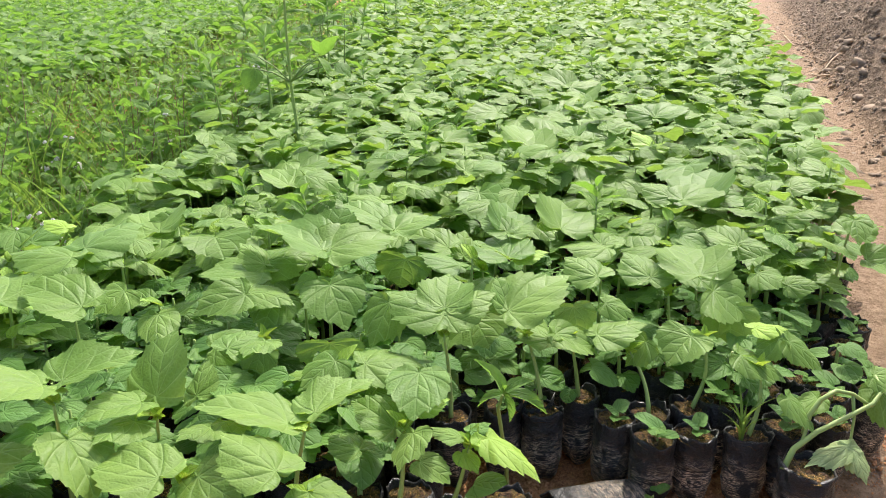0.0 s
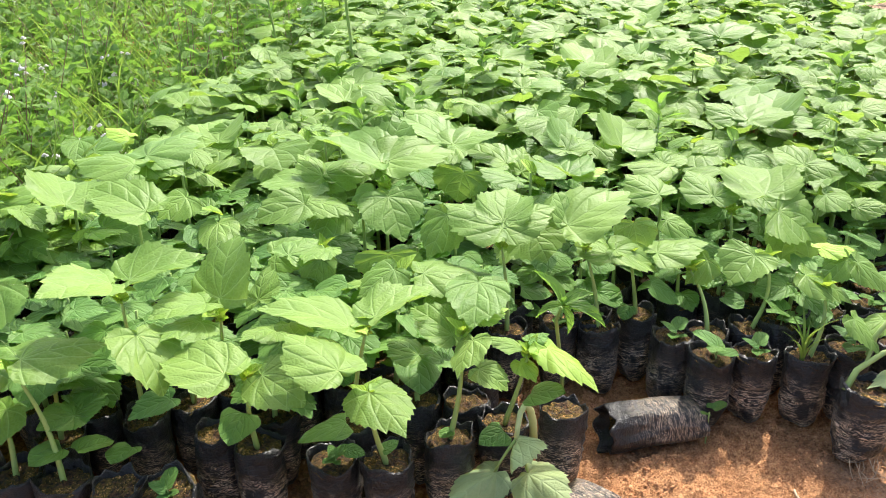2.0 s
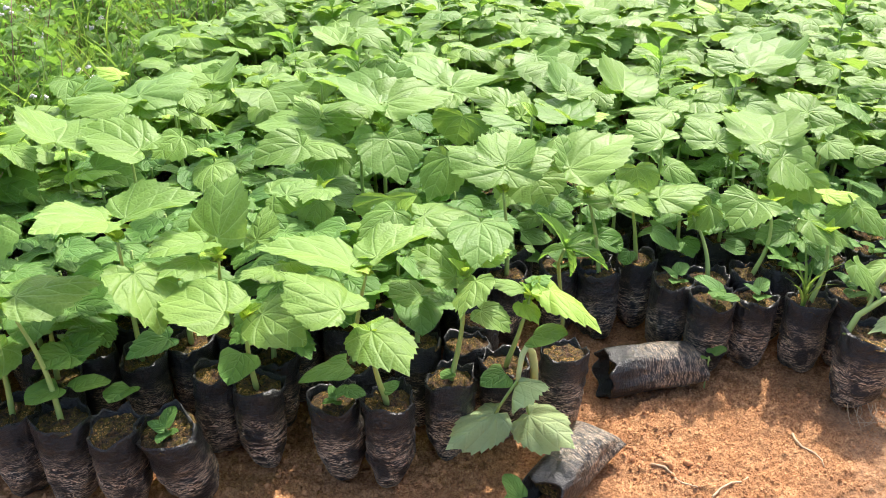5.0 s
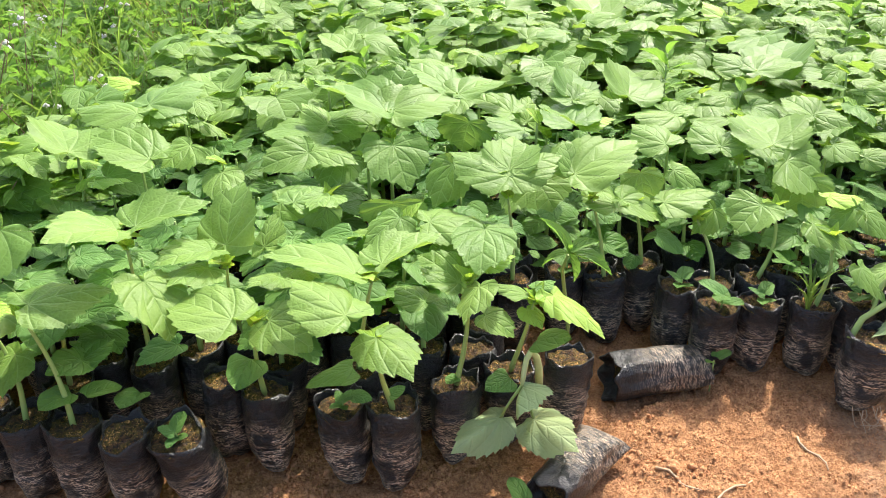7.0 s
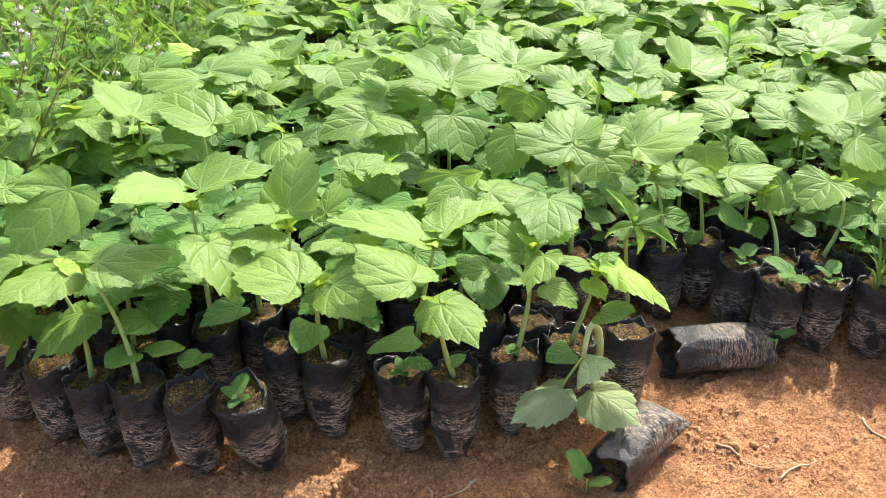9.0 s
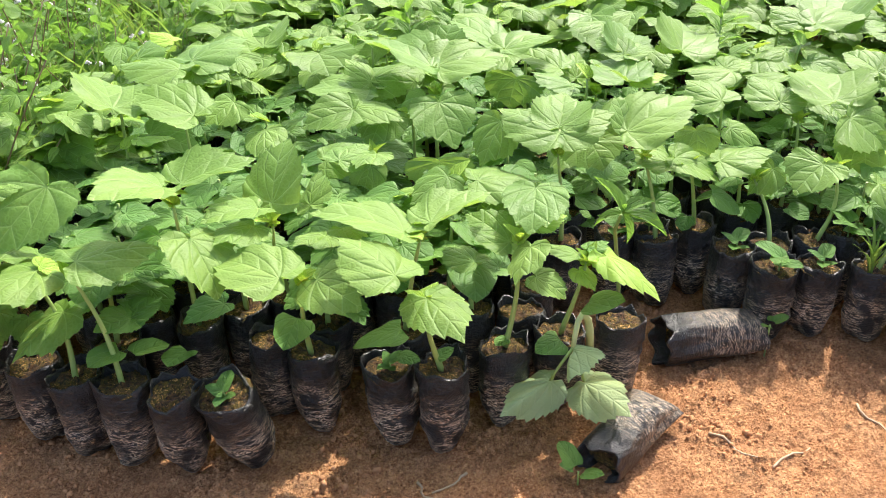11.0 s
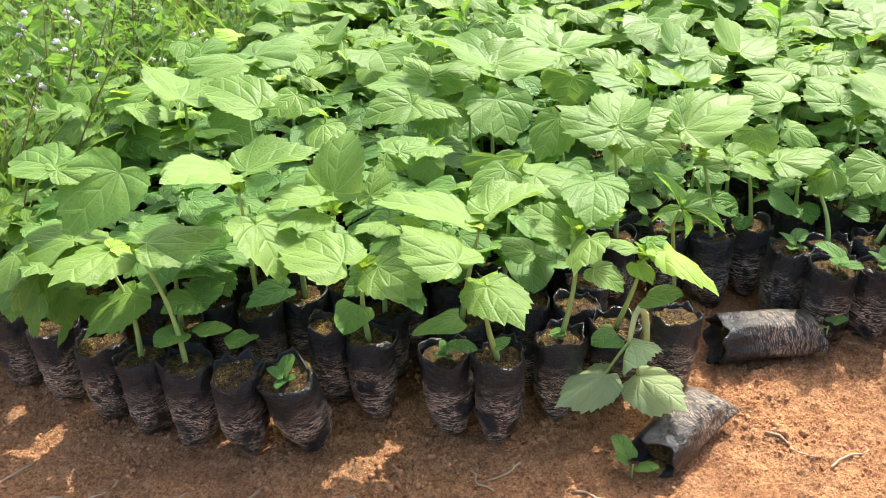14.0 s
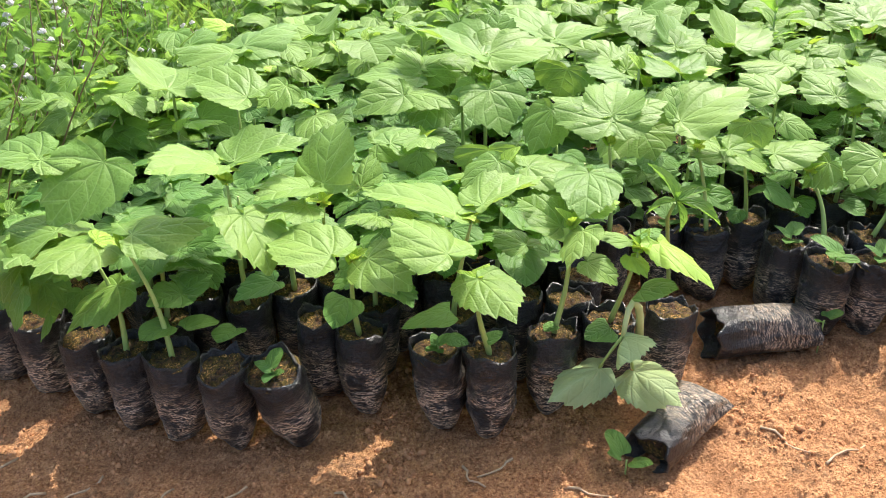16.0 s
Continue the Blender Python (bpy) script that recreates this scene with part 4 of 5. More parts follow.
def slack_bag_mesh(seed, seam, r=0.038, h=0.150):
    """A half-slack bag: a flat seam at its foot, a creased and faceted body, a ragged mouth."""
    rnd = random.Random(seed)
    ph = [rnd.uniform(0, 6.28) for _ in range(5)]
    sides, rows = 44, 30
    vs, fs = [], []
    for i in range(rows + 4):
        u = min(1.0, i / rows)
        z = h * u
        thick = seam + (1 - seam) * min(1.0, u / 0.34) ** 0.7
        wide = 1.16 - 0.16 * min(1.0, u / 0.3)
        inner = max(0, i - rows)
        for s in range(sides):
            a = 2 * math.pi * s / sides
            c, q = math.cos(a), math.sin(a)
            crease = abs(noise.noise((c * 1.6 + seed, q * 1.6, z * 9.0))) - 0.2
            dent = noise.noise((c * 3.0 + seed, q * 3.0, z * 34.0))
            rr = r * (1 + 0.05 * math.cos(5 * a + ph[0]) + 0.14 * crease + 0.045 * dent)
            if u > 0.85:
                rr *= 1 + (u - 0.85) * (0.8 * noise.noise((c * 1.5, q * 1.5, seed + 3.0)) + 0.10 * math.sin(7 * a + ph[1]))
            if inner:
                rr *= 0.96 - 0.05 * inner
            rag = 0.018 * noise.noise((c * 1.4, q * 1.4, seed + 8.0)) + 0.002 * math.sin(9 * a + ph[2])
            vs.append((rr * wide * c, rr * thick * q, z + max(0.0, u - 0.8) * 5 * rag - 0.013 * inner * (inner > 1)))
    for i in range(rows + 3):
        for s in range(sides):
            t = (s + 1) % sides
            fs.append((i * sides + s, i * sides + t, (i + 1) * sides + t, (i + 1) * sides + s))
    fs.append(tuple(range(sides))[::-1])
    me = bpy.data.meshes.new("bag")
    me.from_pydata(vs, [], fs)
    return smooth(me)


def lying_bag(x, y, z, way, size, seed, seam, label, flat=1.0):
    """A bag on its side: its foot at the place given, its mouth along way."""
    ob = new("fallen_nursery_bag")
    way = Vector(way).normalized()
    turn = way.to_track_quat("Z", "Y").to_matrix().to_4x4()
    ob.matrix_world = Matrix.Translation((x, y, z)) @ Matrix.Diagonal((1, 1, flat, 1)) @ turn @ Matrix.Diagonal((size, size, 1.12, 1))
    part_of("bag", slack_bag_mesh(seed, seam), DUSTY_BAG, ob)
    part_of("soil", SOILS[1], SOIL, ob, "exposed brown soil in the bag's mouth", Matrix.Translation((0, 0, -0.008)))
    return tagged(ob, label, "nursery bag")


lying_bag(0.604, -0.055, 0.037, (-1, -0.13, 0.02), 1.06, 4, 0.62, "black soil-filled bag fallen on its side, dusted with dry mud")
lying_bag(0.392, -0.205, 0.028, (-0.95, -1.0, 0.0), 0.98, 7, 0.22, "torn black bag lying on the ground with its mouth open", 0.86)


def sprout_on_ground(x, y, z, size, turn):
    ob = new("weed_sprout")
    ob.location = (x, y, 0)
    bm = bmesh.new()
    tube(bm, bend((0, 0, 0), (0, 0, z), 0, 3), [0.0014] * 4)
    part("stem", bm, STEM, ob)
    for i in range(3):
        way = Vector((math.cos(turn + 3.6 * i), math.sin(turn + 3.6 * i), 0.35))
        part_of("leaf", SMOOTH_BLADES[i % 2], SEED_AND_SHADED, ob, "", blade_frame(way * 0.008 + Vector((0, 0, z)), Vector((0, 0, z)) + way * size * (1.25, 1.0, 0.7)[i], size * (0.75, 0.65, 0.45)[i]))
    return tagged(ob, "tiny two-leaved green sprout growing from the bare earth", "sprout")


sprout_on_ground(0.246, -0.338, 0.026, 0.038, 2.0)
sprout_on_ground(0.612, -0.085, 0.066, 0.026, 0.2)


# ---- the wilted, leaning and odd plants at the front ----
def leaf_on(ob, foot, tip, width, roll=0, shape=0, tone=0):
    me = (BLADES + SMOOTH_BLADES + LANCE_BLADES + WILTED_BLADES)[shape]
    mat = (LEAF, YOUNG, SEED_AND_SHADED, PALE, WEED)[tone]
    if me.materials and me.materials[0] != mat:
        me = me.copy()
        me.materials.clear()
    return part_of("leaf", me, mat, ob, "", ob.matrix_world.inverted() @ blade_frame(foot, tip, width, roll))


def shoot_on(ob, name, pts, thick, material=None):
    bm = bmesh.new()
    inv = ob.matrix_world.inverted()
    tube(bm, [inv @ Vector(p) for p in pts], [thick * (1 - 0.5 * i / len(pts)) for i in range(len(pts))], 8)
    return part(name, bm, material or STEM, ob)


shoot_on(wilted, "wilted_shoot", [(0.296, -0.165, 0.092), (0.290, -0.178, 0.147), (0.284, -0.186, 0.172), (0.274, -0.194, 0.187), (0.266, -0.202, 0.180), (0.261, -0.210, 0.162), (0.258, -0.216, 0.145)], 0.0064, PALE_STEM)
shoot_on(wilted, "stalk", [(0.258, -0.216, 0.145), (0.242, -0.226, 0.130), (0.230, -0.230, 0.113), (0.223, -0.230, 0.099)], 0.0026)
shoot_on(wilted, "stalk", [(0.258, -0.216, 0.145), (0.265, -0.228, 0.125), (0.270, -0.230, 0.108), (0.273, -0.232, 0.095)], 0.0026)
leaf_on(wilted, (0.257, -0.222, 0.145), (0.240, -0.272, 0.130), 0.060, 47, 11, 3)
leaf_on(wilted, (0.224, -0.232, 0.100), (0.146, -0.283, 0.083), 0.063, -20, 9, 3)
leaf_on(wilted, (0.274, -0.232, 0.093), (0.327, -0.303, 0.086), 0.074, 20, 10, 3)
leaf_on(wilted, (0.242, -0.200, 0.148), (0.202, -0.220, 0.143), 0.041, -17, 6, 2)

leaning = potted("leaning_seedling", 0.838, -0.150, "leaning seedling with a bent pale stem in a muddy black bag", "seedling", "", (0, 3), 1.16)
PLACED.append((0.838, -0.150))
shoot_on(leaning, "stem", [(0.805, -0.142, 0.130), (0.832, -0.124, 0.155), (0.877, -0.113, 0.175), (0.938, -0.102, 0.190), (0.988, -0.094, 0.205), (1.015, -0.078, 0.220), (1.013, -0.055, 0.235)], 0.0055)
shoot_on(leaning, "stem", [(0.863, -0.1, 0.165), (0.872, -0.095, 0.197), (0.892, -0.09, 0.221), (0.922, -0.085, 0.232), (0.955, -0.082, 0.221), (1.001, -0.08, 0.188), (1.037, -0.08, 0.164)], 0.0048)
shoot_on(leaning, "stalk", [(0.957, -0.082, 0.218), (0.96, -0.09, 0.178), (0.953, -0.1, 0.141), (0.936, -0.11, 0.136)], 0.0030)
for n in range(9):
    x, y = 0.806 + 0.008 * n, -0.188 - 0.003 * (n % 3)
    shoot_on(leaning, "root", [(x, y, 0.03 - 0.002 * (n % 4)), (x + 0.006 * math.sin(n * 2.1), y - 0.008, 0.015), (x + 0.016 * math.sin(n * 1.7), y - 0.018, 0.006), (x + 0.024 * math.sin(n * 2.9), y - 0.026 - 0.004 * (n % 3), 0.008)], 0.0007, ROOT)
shoot_on(leaning, "stalk", [(0.850, -0.118, 0.165), (0.891, -0.076, 0.200), (0.909, -0.059, 0.210)], 0.0032)
leaf_on(leaning, (0.901, -0.067, 0.210), (0.840, -0.070, 0.180), 0.059, 0, 1, 0)
leaf_on(leaning, (0.926, -0.129, 0.150), (0.841, -0.148, 0.130), 0.046, -10, 1, 3)
leaf_on(leaning, (0.933, -0.127, 0.150), (0.929, -0.183, 0.110), 0.042, 0, 2, 3)
leaf_on(leaning, (1.013, -0.055, 0.235), (1.050, -0.085, 0.220), 0.058, 20, 1, 0)
leaf_on(leaning, (0.843, -0.074, 0.220), (0.872, -0.113, 0.170), 0.053, 0, 1, 0)
leaf_on(leaning, (1.021, -0.061, 0.210), (1.010, -0.142, 0.150), 0.057, 0, 2, 0)

pepper = new("broadleaf_weed")
pepper.location = (0.375, -0.02, 0)
bpy.context.view_layer.update()
tagged(pepper, "upright weed with narrow pointed dark green leaves among the bags", "weed")
shoot_on(pepper, "stem", [(0.375, -0.02, 0.0), (0.372, -0.03, 0.12), (0.348, -0.064, 0.250), (0.351, -0.083, 0.285)], 0.004)
leaf_on(pepper, (0.351, -0.085, 0.287), (0.310, -0.063, 0.340), 0.027, -10, 7, 4)
leaf_on(pepper, (0.351, -0.085, 0.287), (0.419, -0.095, 0.250), 0.028, 10, 7, 4)
leaf_on(pepper, (0.351, -0.085, 0.287), (0.402, -0.076, 0.300), 0.024, 10, 7, 4)
leaf_on(pepper, (0.351, -0.085, 0.287), (0.314, -0.070, 0.260), 0.024, -10, 7, 4)
leaf_on(pepper, (0.351, -0.085, 0.287), (0.360, -0.092, 0.240), 0.020, 10, 7, 4)
leaf_on(pepper, (0.353, -0.084, 0.290), (0.354, -0.100, 0.310), 0.009, 0, 7, 4)
leaf_on(pepper, (0.325, -0.004, 0.240), (0.307, 0.003, 0.250), 0.019, -10, 8, 4)

tuft = new("grass_tuft")
tuft.location = (0.778, -0.055, 0.128)
tagged(tuft, "small tuft of bright green grass rooted in a bag", "grass")
BLADE = blade_mesh("blade", 8, 1, LANCE, 0.0, 0.45, 0.0, lobe=0.0, teeth=0.0, pucker=0.0)
for i in range(13):
    a, s = i * 2.4, 0.045 + 0.004 * (i % 7) + 0.012 * (i % 3)
    way = Vector((math.cos(a) * 0.55, math.sin(a) * 0.55, 1.25 - 0.05 * i)).normalized()
    part_of("blade", BLADE, GRASS, tuft, "", blade_frame((0.004 * math.cos(a), 0.004 * math.sin(a), 0), way * s * 1.35, 0.0055))

tall = new("tall_weed")
tall.location = (0.04, 1.75, 0)
bpy.context.view_layer.update()
tagged(tall, "tall green-stemmed weed with spreading pointed leaves above the seedlings", "weed")
shoot_on(tall, "stem", [(0.067, 1.75, 0.0), (0.047, 1.750, 0.326), (0.035, 1.740, 0.506), (0.033, 1.730, 0.676), (0.034, 1.720, 0.786), (0.024, 1.720, 1.006)], 0.0062, STEM)
shoot_on(tall, "stalk", [(0.034, 1.740, 0.515), (-0.019, 1.765, 0.567), (-0.073, 1.790, 0.599)], 0.003, WEED_STEM)
leaf_on(tall, (-0.073, 1.790, 0.599), (-0.117, 1.760, 0.656), 0.069, -20, 7, 4)
leaf_on(tall, (-0.069, 1.710, 0.608), (-0.018, 1.680, 0.650), 0.055, 20, 8, 4)
shoot_on(tall, "stalk", [(0.034, 1.740, 0.515), (-0.022, 1.690, 0.556), (-0.078, 1.640, 0.576)], 0.003, WEED_STEM)
leaf_on(tall, (-0.078, 1.640, 0.576), (-0.096, 1.610, 0.502), 0.078, -20, 7, 4)
shoot_on(tall, "stalk", [(0.034, 1.740, 0.515), (0.096, 1.765, 0.566), (0.158, 1.790, 0.597)], 0.003, WEED_STEM)
leaf_on(tall, (0.158, 1.790, 0.597), (0.113, 1.760, 0.656), 0.057, 20, 8, 4)
leaf_on(tall, (0.157, 1.740, 0.602), (0.211, 1.710, 0.667), 0.072, -20, 7, 4)
shoot_on(tall, "stalk", [(0.034, 1.740, 0.515), (0.112, 1.700, 0.559), (0.190, 1.660, 0.583)], 0.003, WEED_STEM)
leaf_on(tall, (0.190, 1.660, 0.583), (0.237, 1.630, 0.536), 0.058, 20, 8, 4)
shoot_on(tall, "stalk", [(0.034, 1.740, 0.515), (0.080, 1.680, 0.572), (0.126, 1.620, 0.608)], 0.003, WEED_STEM)
leaf_on(tall, (0.126, 1.620, 0.608), (0.158, 1.590, 0.550), 0.065, -20, 7, 4)


# ---- the rest of the bed ----
def random_seedling(seed, tall, name_label):
    """A seedling with leaves spread round its stem, the upper ones nearly level."""
    r = random.Random(seed)
    top = Vector((r.uniform(-0.012, 0.012), r.uniform(-0.012, 0.012), tall))
    leaves = []
    a = r.uniform(0, 6.28)
    for n in range(r.choice((4, 5, 5))):
        a += 2.4 + r.uniform(-0.3, 0.3)
        size = r.uniform(0.070, 0.098) * min(1.0, 0.25 + 0.75 * tall / 0.31) * (0.78 if n == 0 else 1) * (0.85 if n > 4 else 1)
        z = tall * (1.0 - 0.075 * n) + r.uniform(-0.008, 0.008)
        reach = r.uniform(0.012, 0.03) + 0.008 * n
        way = Vector((math.cos(a), math.sin(a), 0))
        foot = Vector((top.x, top.y, 0)) + way * reach + Vector((0, 0, z))
        tip = foot + way * size + Vector((0, 0, size * r.uniform(-0.7, 0.15)))
        leaves.append((foot, tip, size * r.uniform(0.85, 1.1), r.uniform(-18, 18), r.choice((0, 1, 2, 3, 0, 1)), 1 if n == 0 and r.random() < 0.12 else 0))
    for n in range(3):
        a += math.pi * 0.7
        way = Vector((math.cos(a), math.sin(a), 0))
        foot = way * 0.02 + Vector((0, 0, r.uniform(0.16, 0.21)))
        k = r.uniform(0.042, 0.056)
        leaves.append((foot, foot + way * k + Vector((0, 0, -0.35 * k)), k * 0.95, 0, r.choice((4, 5, 6)), 2))
    return seedling(0, 0, top * 0.97, leaves, label=name_label, buds=1)


def low_seedling(seed, rise=0.0):
    """A stunted seedling under the canopy, with a few small leaves."""
    r = random.Random(seed)
    tall = r.uniform(0.175, 0.225) + rise
    leaves, a = [], r.uniform(0, 6.28)
    for n in range(5):
        a += 1.9
        way = Vector((math.cos(a), math.sin(a), 0))
        foot = way * r.uniform(0.012, 0.025) + Vector((0, 0, tall - 0.012 * n))
        size = r.uniform(0.040, 0.062) * (1 + 4 * rise)
        leaves.append((foot, foot + way * size + Vector((0, 0, -0.3 * size)), size * 0.95, r.uniform(-15, 15), r.choice((5, 6, 4)), 2))
    return seedling(0, 0, (0, 0, tall), leaves, label="small stunted seedling in a black bag under the leaves", buds=0)


def left_edge(y):
    return profile_line(y, ((-1, -0.80), (0.0, -0.78), (0.64, -0.62), (1.71, -0.33), (3.4, 0.10), (5.7, 0.5), (8.6, 0.85), (14, 1.4)))


def right_edge(y):
    return profile_line(y, ((-0.3, 0.95), (-0.1, 1.02), (0.05, 1.12), (0.28, 1.22), (0.7, 1.46), (1.03, 1.62), (1.86, 2.08), (3.1, 2.70), (4.85, 3.55), (7.8, 5.0), (14, 7.9)))


def profile_line(u, table):
    for (a, x), (b, y) in zip(table, table[1:]):
        if u <= b:
            return x + (y - x) * (u - a) / (b - a)
    return table[-1][1]


def front_edge(x):
    return profile_line(x, ((-0.9, 0.02), (-0.7, -0.06), (-0.45, -0.16), (-0.2, -0.14), (0.1, -0.16), (0.24, -0.15), (0.30, 0.02), (0.40, 0.10), (0.5, 0.10), (0.60, 0.04), (0.75, -0.03), (0.85, -0.06), (0.95, -0.07), (1.1, -0.01), (1.3, 0.12), (2, 0.3)))


VARIANTS = [random_seedling(100 + n, 0.225 + 0.018 * n, LABELS[n % 2]) for n in range(9)]
LOW = [low_seedling(300 + n, 0.0 if n < 4 else 0.055) for n in range(8)]
rng = random.Random(21)
taken = list(PLACED)
spots = []
y = -0.18
row = 0
while y < 11:
    x = left_edge(y) + 0.04 * (row % 2)
    while x < right_edge(y):
        spots.append((x + rng.uniform(-0.008, 0.008), y + rng.uniform(-0.008, 0.008)))
        x += 0.079
    y += 0.072
    row += 1
far_spots = []
THING_REACH = 0.78
for x, y in spots:
    if y < front_edge(x) or any((x - a) ** 2 + (y - b) ** 2 < 0.066 ** 2 for a, b in taken if abs(y - b) < 0.1):
        continue
    if y > THING_REACH:
        far_spots.append((x, y))
        continue
    cover = any((x - a) ** 2 + (y - b) ** 2 < 0.125 ** 2 for a, b in COVERED)
    open_end = x > 0.84 + 0.5 * max(0.0, y) and y < 0.34
    if open_end and rng.random() < 0.55:
        bare_bag(x, y, (rng.uniform(-3, 3), rng.uniform(-3, 3)), 1.0, rng.choice((0.03, 0.045, 0.05)), rng.uniform(0, 3))
        continue
    kind = rng.choice(LOW[:4] if x > 0.28 else LOW[4:]) if cover or open_end or (x > 0.45 and rng.random() < 0.3) else VARIANTS[rng.randint(0, 3) if x > 0.45 and y < 0.3 else rng.randint(2, 8)]
    m = pose(x, y, 0, rng.uniform(-4, 4), rng.uniform(-4, 4), rng.uniform(0, 360))
    copy_thing(kind, m)
for n, v in enumerate(VARIANTS + LOW):
    x, y = far_spots.pop(rng.randint(0, 60))
    v.matrix_world = pose(x, y, 0, 0, 0, rng.uniform(0, 360))


def scatter(name, blades, material, label, category, flat=False):
    """Many blades, each (matrix, unit points), joined into one thing of kind stuff."""
    vs, fs, uvs, off = [], [], [], 0
    for m, (bv, bu, bf) in blades:
        a = np.array(m)
        vs.append(bv @ a[:3, :3].T + a[:3, 3])
        fs.append(bf + off)
        uvs.append(bu[bf.ravel()])
        off += len(bv)
    vs, fs, uvs = np.concatenate(vs), np.concatenate(fs), np.concatenate(uvs)
    me = bpy.data.meshes.new(name)
    me.vertices.add(len(vs))
    me.vertices.foreach_set("co", vs.ravel())
    me.loops.add(fs.size)
    me.loops.foreach_set("vertex_index", fs.ravel())
    me.polygons.add(len(fs))
    me.polygons.foreach_set("loop_start", np.arange(0, fs.size, 4))
    me.update(calc_edges=True)
    me.validate()
    layer = me.uv_layers.new(name="blade")
    layer.data.foreach_set("uv", uvs.ravel())
    me.materials.append(material)
    return tagged(new(name, me if flat else smooth(me)), label, category, kind="stuff")


def unit(*args, **kw):
    v, u, f = (heart_points if isinstance(args[1], tuple) else blade_points)(*args, **kw)
    return np.array(v), np.array(u), np.array(f)


MID = [unit(40, (0.4, 0.75, 1.0), t, f, d, 0.034, teeth=0.055, phase=p) for t, f, d, p in ((WIDE, 0.1, 0.18, 0), (LOBED, -0.10, 0.22, 1.5), (WIDE, 0.16, 0.1, 3), (BROAD, -0.05, 0.3, 4.4))]
FAR = [unit(12, (1.0,), t, f, d, 0.04, teeth=0.02, quilt=0.0, phase=p) for t, f, d, p in ((WIDE, 0.12, 0.18, 0), (LOBED, -0.15, 0.22, 1.5), (BROAD, 0.2, 0.1, 3))]
STALK = (np.array([(math.cos(a) * k, u, math.sin(a) * k) for u, k in ((0, 0.5), (0.5, 0.42), (1, 0.3)) for a in (0.5, 2.6, 4.7)]),
         np.array([(0.5, u) for u in (0, 0.5, 1) for a in range(3)]),
         np.array([(r * 3 + i, r * 3 + (i + 1) % 3, r * 3 + 3 + (i + 1) % 3, r * 3 + 3 + i) for r in range(2) for i in range(3)]))


def stalk_frame(root, top, thick):
    m = blade_frame(root, top, thick)
    z = m.col[2].to_3d().normalized() * thick
    m.col[2] = (*z, 0)
    return m


blades, stalk_blades = [], []
for x, y in far_spots:
    near = y < 3.2
    if rng.random() < (0.26 if x > 0.5 * (left_edge(y) + right_edge(y)) else 0.15):
        continue
    tall = rng.uniform(0.15, 0.40) + 0.05 * noise.noise((x * 2, y * 2, 0))
    a = rng.uniform(0, 6.28)
    for n in range(5 if near else 4):
        a += 2.4 + rng.uniform(-0.3, 0.3)
        size = rng.uniform(0.082, 0.122) * (0.75 if n == 0 else 1)
        way = Vector((math.cos(a), math.sin(a), 0))
        foot = Vector((x, y, tall * (1 - 0.085 * n))) + way * rng.uniform(0.02, 0.05)
        tip = foot + way * size + Vector((0, 0, size * rng.uniform(-0.55, 0.22)))
        blades.append((blade_frame(foot, tip, size * rng.uniform(0.85, 1.1), rng.uniform(-18, 18)), rng.choice(MID if near else FAR)))
    if near:
        stalk_blades.append((stalk_frame((x, y, 0.0), (x + 0.01, y, tall * 0.90), 0.006), STALK))
scatter("seedling_foliage", blades, LEAF, "dense canopy of broad serrated green seedling leaves further back", "seedlings")
scatter("seedling_stalks", stalk_blades, STEM, "upright green stalks of the seedlings further back", "stems")

# ---- weeds beside the bed ----
WEED_UNITS = [unit(6, 1, LANCE, 0.1, 0.2, 0.04, lobe=0.0, teeth=0.02, pucker=0.0), unit(6, 1, HEART, -0.1, 0.25, 0.04, teeth=0.02, pucker=0.0), unit(5, 1, ROUND, 0.1, 0.1, 0.04, teeth=0.0, pucker=0.0)]
GRASS_UNIT = unit(6, 1, ((0, 0.4), (0.3, 0.5), (0.7, 0.36), (1, 0.0)), 0.0, 0.4, 0.0, lobe=0.0, teeth=0.0, pucker=0.0)
FLOWER_MESH = bpy.data.meshes.new("flower_head")
bm = bmesh.new()
r = random.Random(5)
for n in range(16):
    d = Vector((r.gauss(0, 1), r.gauss(0, 1), abs(r.gauss(0, 0.7)))).normalized()
    tube(bm, [d * 0.002, d * r.uniform(0.005, 0.007)], [0.0008, 0.0017], 5)
bm.to_mesh(FLOWER_MESH)
bm.free()


def weed_spray(root, top, leaves, size, r, units):
    """The blades of one weed: pairs of leaves all along its stalk, larger in the middle."""
    out = []
    a = r.uniform(0, 6.28)
    for i in range(leaves):
        s = 0.12 + 0.88 * (i + 0.5) / leaves
        a += 2.5 + r.uniform(-0.4, 0.4)
        way = Vector((math.cos(a), math.sin(a), r.uniform(-0.8, 1.0))).normalized()
        foot = root.lerp(top, s) + way * 0.012
        k = size * r.uniform(0.7, 1.2) * (1.15 - 0.6 * abs(s - 0.5))
        out.append((blade_frame(foot, foot + way * k, k * r.uniform(0.38, 0.75), r.uniform(-55, 55)), r.choice(units)))
    return out


def joined(name, blades, material, parent):
    ob = scatter(name, blades, material, "", "")
    for key in ("kind", "label", "category"):
        if key in ob:
            del ob[key]
    ob.parent = parent
    return ob


